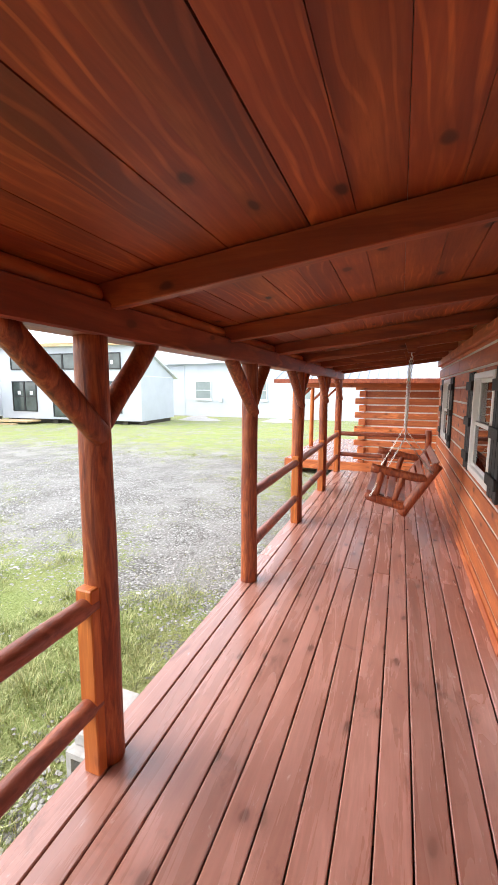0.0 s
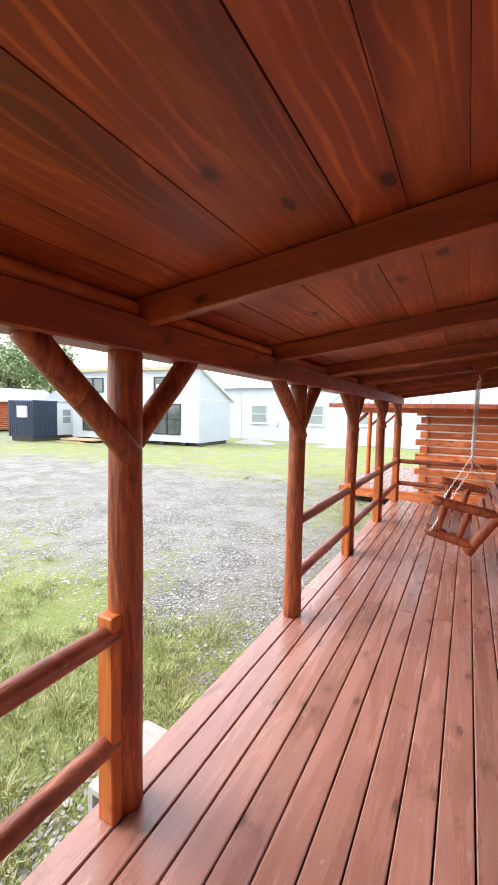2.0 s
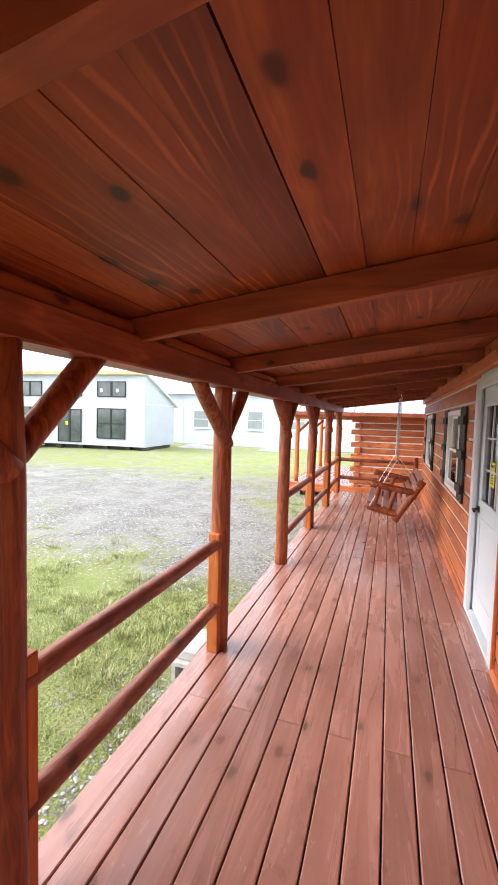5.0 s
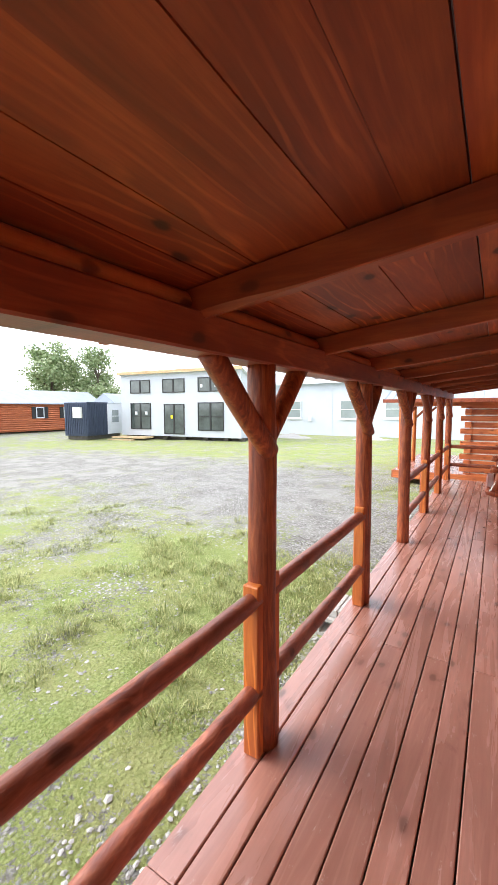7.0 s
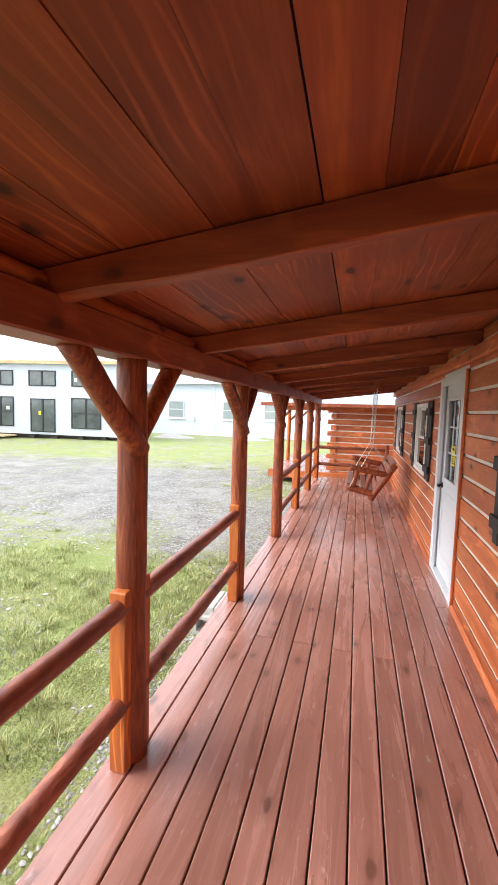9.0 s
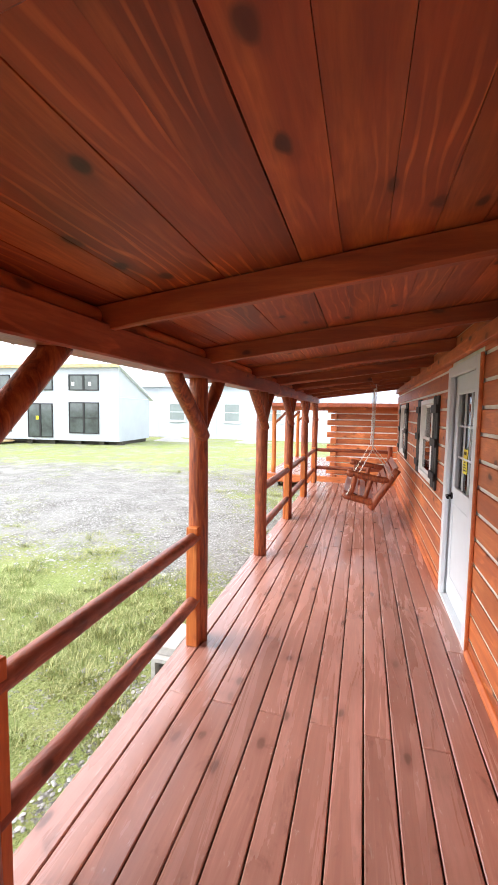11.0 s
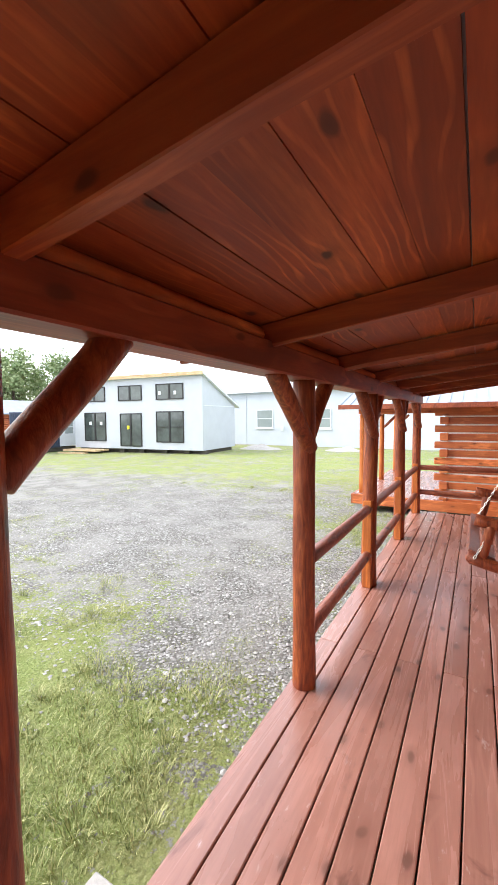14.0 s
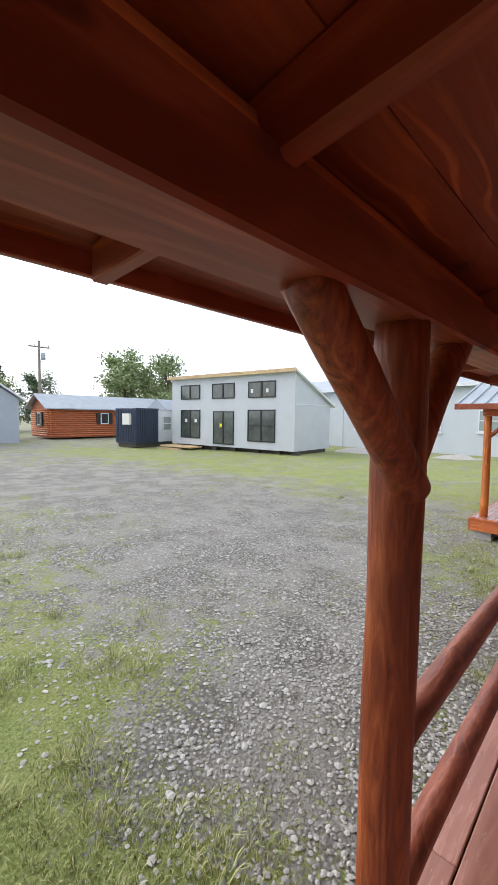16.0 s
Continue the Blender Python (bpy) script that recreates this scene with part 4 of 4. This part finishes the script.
def far_log_cabin():
    h = root("far_log_cabin", "long orange log cabin with grey metal gable roof", "cabin", pose(-41.0, 17.8, -0.6))
    part("wall", box(-46, -41.05, 17.85, 31, -0.6, 2.35), FARLOG, h)
    for k in range(13):
        z = -0.5 + 0.215 * k
        part("log_course", log((-41.03, 17.6, z + 0.1), (-41.03, 31, z + 0.1), 0.105, 0.105, k, 6, 8, 0.02, 0.1), FARLOG, h, smooth=True)
        part("log_course", log((-46.1, 17.85, z + 0.1), (-40.9, 17.85, z + 0.1), 0.105, 0.105, k + 40, 3, 8, 0.02, 0.1), LOGX, h, smooth=True)
    part("gable", prism([(-46, 2.3), (-41, 2.3), (-43.5, 3.6)], 17.75, 18.0), LOGX, h)
    part("roof", prism([(-46.5, 2.25), (-43.5, 3.72), (-40.5, 2.25), (-40.5, 2.35), (-43.5, 3.84), (-46.5, 2.35)], 17.2, 31.4), ROOFM, h)
    for y in (23.0, 26.2):
        w = part("window", box(-40.95, -40.85, y, y + 0.9, 0.75, 1.95), WHITE, h)
        part("pane", box(-40.85, -40.84, y + 0.1, y + 0.8, 0.85, 1.85), BLACK, w)
        for a in (y - 0.45, y + 0.92):
            part("shutter", box(-40.92, -40.84, a, a + 0.42, 0.72, 1.98), BLACK, h)
    w = part("window", box(-43.9, -43.0, 17.62, 17.72, 0.6, 1.9), WHITE, h)
    part("pane", box(-43.8, -43.1, 17.6, 17.618, 0.7, 1.8), BLACK, w)
    for a in (-44.3, -42.95):
        part("shutter", box(a, a + 0.38, 17.62, 17.72, 0.55, 1.95), BLACK, h)


far_log_cabin()

grey = root("grey_building", "pale blue-grey metal building with gable roof", "building", pose(-38, 10, -0.8))
part("wall", prism([(14.2, -0.9), (14.2, 3.0), (10.0, 5.9), (5.8, 3.0), (5.8, -0.9)], -48, -38, "x"), GREYWALL, grey)
part("roof", prism([(14.7, 2.8), (10.0, 6.0), (5.3, 2.8), (5.3, 2.95), (10.0, 6.18), (14.7, 2.95)], -48.3, -37.7, "x"), WHITE, grey)

pole = root("utility_pole", "tall wooden utility pole with crossarm and wires", "pole", pose(-56.4, 22.2, -0.8))
part("mast", log((-56.4, 22.2, -0.9), (-56.4, 22.2, 11.4), 0.20, 0.14, 3, 6, 10, 0.01, 0.1), POLEM, pole, smooth=True)
part("crossarm", box(-56.5, -56.3, 20.9, 23.5, 10.5, 10.65), POLEM, pole)
for y in (21.0, 21.7, 22.7, 23.4):
    part("insulator", log((-56.4, y, 10.65), (-56.4, y, 10.95), 0.07, 0.05, 2, 2, 8, 0, 0.2), GREYWALL, pole)
part("transformer", log((-56.1, 22.6, 8.9), (-56.1, 22.6, 9.8), 0.28, 0.28, 2, 2, 12, 0, 0.1), GREYWALL, pole, smooth=True)
part("guy_wire", pipe([(-56.4, 22.3, 9.0), (-56.4, 25.0, -0.8)], 0.02, 5), POLEM, pole)

heap = bmesh.new()
bmesh.ops.create_grid(heap, x_segments=24, y_segments=14, size=1)
for v in heap.verts:
    r = math.hypot(v.co.x, v.co.y)
    v.co = Vector((v.co.x * 2.4, v.co.y * 1.2, max(-0.2, 0.55 * (1 - r) + 0.12 * noise.noise(v.co * 4))))
hp = thing("gravel_heap", heap, RUBBLE, "low heap of grey gravel by the warehouse", "gravel heap", kind="stuff", smooth=True)
hp.matrix_basis = pose(-13.5, 28.5, -0.85)
hp2 = copy_thing(hp, pose(-7.0, 29.0, -0.9, 0, 0, 20))


# ---------------- trees ----------------
def tree(x, y, h, spread, seed, leafm, conifer=False, count=2600, label="leafy green deciduous tree"):
    rnd = random.Random(seed)
    base = -0.9
    t = root("tree", label, "tree", pose(x, y, base), "background trees")
    part("trunk", log((x, y, base - 0.1), (x, y, base + h * 0.62), h * 0.028, h * 0.008, seed, 8, 10, 0.1, 0.1), BARK, t, smooth=True)
    tips = []
    bm = bmesh.new()
    for k in range(26 if not conifer else 40):
        f = rnd.uniform(0.18, 0.95)
        an = rnd.uniform(0, 2 * math.pi)
        reach = spread * ((1 - f) * 1.0 + 0.06 if conifer else math.sin(math.pi * (0.18 + 0.78 * f)) ** 0.7 * rnd.uniform(0.45, 1.0))
        s = Vector((x, y, base + h * min(0.62, f * 0.72)))
        e = Vector((x + math.cos(an) * reach, y + math.sin(an) * reach, base + h * (f - 0.05 if conifer else f)))
        log(s, e, h * 0.008, h * 0.002, seed + k, 3, 6, 0.3, 0.1, bm)
        tips += [(s.lerp(e, u), h * (0.05 if conifer else 0.085)) for u in ((0.35, 0.7, 1.0) if conifer else (0.7, 1.0))]
    part("limbs", bm, BARK, t, smooth=True)
    vs, fs = [], []
    o = Vector((x, y, base))
    for k in range(count):
        c, r = tips[rnd.randrange(len(tips))]
        d = Vector((rnd.gauss(0, 1), rnd.gauss(0, 1), rnd.gauss(0, 0.75))) * r * 0.62
        p = c + d - o
        u = Vector((rnd.gauss(0, 1), rnd.gauss(0, 1), rnd.gauss(0, 1))).normalized()
        w = u.orthogonal().normalized() * rnd.uniform(0.7, 1.3)
        s = h * 0.016 * rnd.uniform(0.7, 1.5)
        n = len(vs)
        vs += [p - u * s, p + w * s * 0.55, p + u * s, p - w * s * 0.55]
        fs.append((n, n + 1, n + 2, n + 3))
    me = bpy.data.meshes.new("crown")
    me.from_pydata(vs, [], fs)
    me.materials.append(leafm)
    cr = new("crown", me)
    cr.parent = t


tree(-54.5, 33.5, 13.0, 4.6, 1, LEAF, count=6500)
tree(-50.0, 38.0, 11.6, 3.6, 2, LEAF, count=4200)
tree(-58.0, 39.0, 10.5, 4.6, 3, LEAF, count=4200)
tree(-66.5, 25.6, 9.2, 4.0, 4, DARKLEAF, count=4200, label="dense dark green rounded tree")
tree(-62.0, 19.0, 8.0, 3.6, 5, LEAF)
tree(-66.0, 19.4, 11.0, 3.8, 6, DARKLEAF, True, 3200, "tall dark green conifer")
tree(-120.0, 52.0, 9.0, 4.0, 7, DARKLEAF, True, 900, "distant dark green conifer tree")
tree(-21.0, 56.0, 11.5, 4.5, 8, DARKLEAF, True, 1600, "dark conifer rising behind the warehouse")

# ---------------- grass and pebbles near the porch ----------------
rnd = random.Random(11)
vs, fs = [], []
n_t = 0
while n_t < 30000:
    x, y = -0.2 - 8.0 * rnd.random() ** 1.5, rnd.uniform(-3.2, 13.0)
    keep = lush(x, y) + 0.55 * noise.noise((x * 1.3, y * 1.3, 3.1)) + 0.25 * noise.noise((x * 4, y * 4, 9.0))
    n_t += 1
    if keep < (0.10 if y > 1.6 else 0.14) + 0.25 * rnd.random() or (-0.6 < x and 2.0 < y < 3.5):
        continue
    big = max(0.5, min(1.5, keep * 2.2))
    z = ground_z(x, y)
    tall = keep > 0.3 and rnd.random() < 0.08
    for b in range(rnd.randint(24, 40) if tall else rnd.randint(6, 13)):
        a = rnd.uniform(0, 2 * math.pi)
        r = 0.09 * rnd.random()
        h = rnd.uniform(0.015, 0.06) * big * (1.9 if tall else 1.0)
        lean = rnd.uniform(0.4, 1.3) * h
        p = Vector((x + math.cos(a) * r, y + math.sin(a) * r, z - 0.005))
        side = Vector((-math.sin(a), math.cos(a), 0)) * rnd.uniform(0.0018, 0.0035)
        out = Vector((math.cos(a), math.sin(a), 0))
        n = len(vs)
        mid = p + out * lean * 0.4 + Vector((0, 0, h * 0.7))
        vs += [p - side, p + side, mid + side * 0.7, mid - side * 0.7, p + out * lean + Vector((0, 0, h))]
        fs += [(n, n + 1, n + 2, n + 3), (n + 3, n + 2, n + 4)]
me = bpy.data.meshes.new("grass")
me.from_pydata(vs, [], fs)
me.materials.append(BLADE)
tagged(new("grass", me), "short yellow-green grass tufts in the gravel", "grass", kind="stuff")

vs, fs = [], []
ico = [(0, 0, 1), (0.9, 0, 0.3), (0.28, 0.85, 0.3), (-0.72, 0.52, 0.3), (-0.72, -0.52, 0.3), (0.28, -0.85, 0.3), (0, 0, -0.6)]
tri = [(0, 1, 2), (0, 2, 3), (0, 3, 4), (0, 4, 5), (0, 5, 1), (6, 2, 1), (6, 3, 2), (6, 4, 3), (6, 5, 4), (6, 1, 5)]
for k in range(110000):
    x, y = -0.16 - 10.0 * rnd.random() ** 1.5, rnd.uniform(-3.0, 13.0)
    bare = 0.30 - lush(x, y) + 0.5 * noise.noise((x * 1.1, y * 1.1, 21.0))
    if rnd.random() > (bare * 1.6 + 0.12) * (0.55 if y < 1.6 else 1.0):
        continue
    s = rnd.uniform(0.008, 0.021) * (1.7 if rnd.random() < 0.06 else 1)
    z = ground_z(x, y) + s * 0.15
    a = rnd.uniform(0, 6.28)
    ca, sa = math.cos(a), math.sin(a)
    sx, sy, sz = s * rnd.uniform(0.7, 1.4), s * rnd.uniform(0.7, 1.3), s * rnd.uniform(0.25, 0.6)
    tl = rnd.uniform(-0.22, 0.22)
    n = len(vs)
    for p in ico:
        px, py, pz = p[0] * sx * rnd.uniform(0.8, 1.2), p[1] * sy * rnd.uniform(0.8, 1.2), p[2] * sz + p[0] * s * tl
        vs.append((x + px * ca - py * sa, y + px * sa + py * ca, z + pz))
    fs += [(n + a0, n + b0, n + c0) for a0, b0, c0 in tri]
me = bpy.data.meshes.new("pebbles")
me.from_pydata(vs, [], fs)
me.materials.append(PEBBLE)
tagged(new("pebbles", me), "loose grey crushed limestone pebbles on the ground", "gravel", kind="stuff")

# ---------------- pieces: deck boards and wall logs ----------------
NB = 14
BW = 0.142
for k in range(NB):
    x0 = EDGE + k * BW
    cuts = [BACKY, -2.47, 2.41, 7.29, ENDY] if k == NB - 1 else [BACKY, -3.41, 1.47, 6.35, ENDY] if k % 2 else [BACKY, -0.44, 4.44, ENDY]
    for y0, y1 in zip(cuts, cuts[1:]):
        ob = piece("deck_board", deck, DECK, x0 + 0.0038, min(x0 + BW - 0.0038, WALL - 0.003), y0 + 0.0015, y1 - 0.0015, -0.036, 0.0, 0.0045)
        ob.location.z += 0.0006 * ((k * 5 + int(y0)) % 3 - 1)

course = 0
z = Z0 - LOGH
while z < 2.33:
    z0, z1 = max(z + 0.0125, -0.28), min(z + LOGH - 0.0125, 2.36)
    spans = [(BACKY, ENDY + (0.12 if course % 2 else -0.02))]
    for o in OPEN:
        pad = 0.03 if o[2] > 0 else 0.012
        if o[2] - pad < z1 and o[3] + 0.005 > z0:
            nxt = []
            for a, b in spans:
                if o[1] < a or o[0] > b:
                    nxt.append((a, b))
                else:
                    nxt += [(a, o[0] - 0.004), (o[1] + 0.004, b)]
            spans = nxt
            if o[2] > 0:
                if o[3] + 0.02 < z1:
                    piece("wall_log", wall, LOGW, WALL, WALL + 0.0135, o[0], o[1], o[3] + 0.004, z1, 0.005)
                if z0 < o[2] - 0.05:
                    piece("wall_log", wall, LOGW, WALL, WALL + 0.0135, o[0], o[1], z0, o[2] - 0.033, 0.005)
    joints = [(-1.9, 2.9, 6.3), (-3.1, 0.3, 5.7), (-0.6, 3.7, 6.6)][course % 3]
    for a, b in spans:
        cut = [a] + [j for j in joints if a + 0.4 < j < b - 0.4] + [b]
        for p, q in zip(cut, cut[1:]):
            piece("wall_log", wall, LOGW, WALL, WALL + 0.0135, p + (0.006 if p > a else 0.0015), q - (0.006 if q < b else 0.0015), z0, z1, 0.006)
    z += LOGH
    course += 1
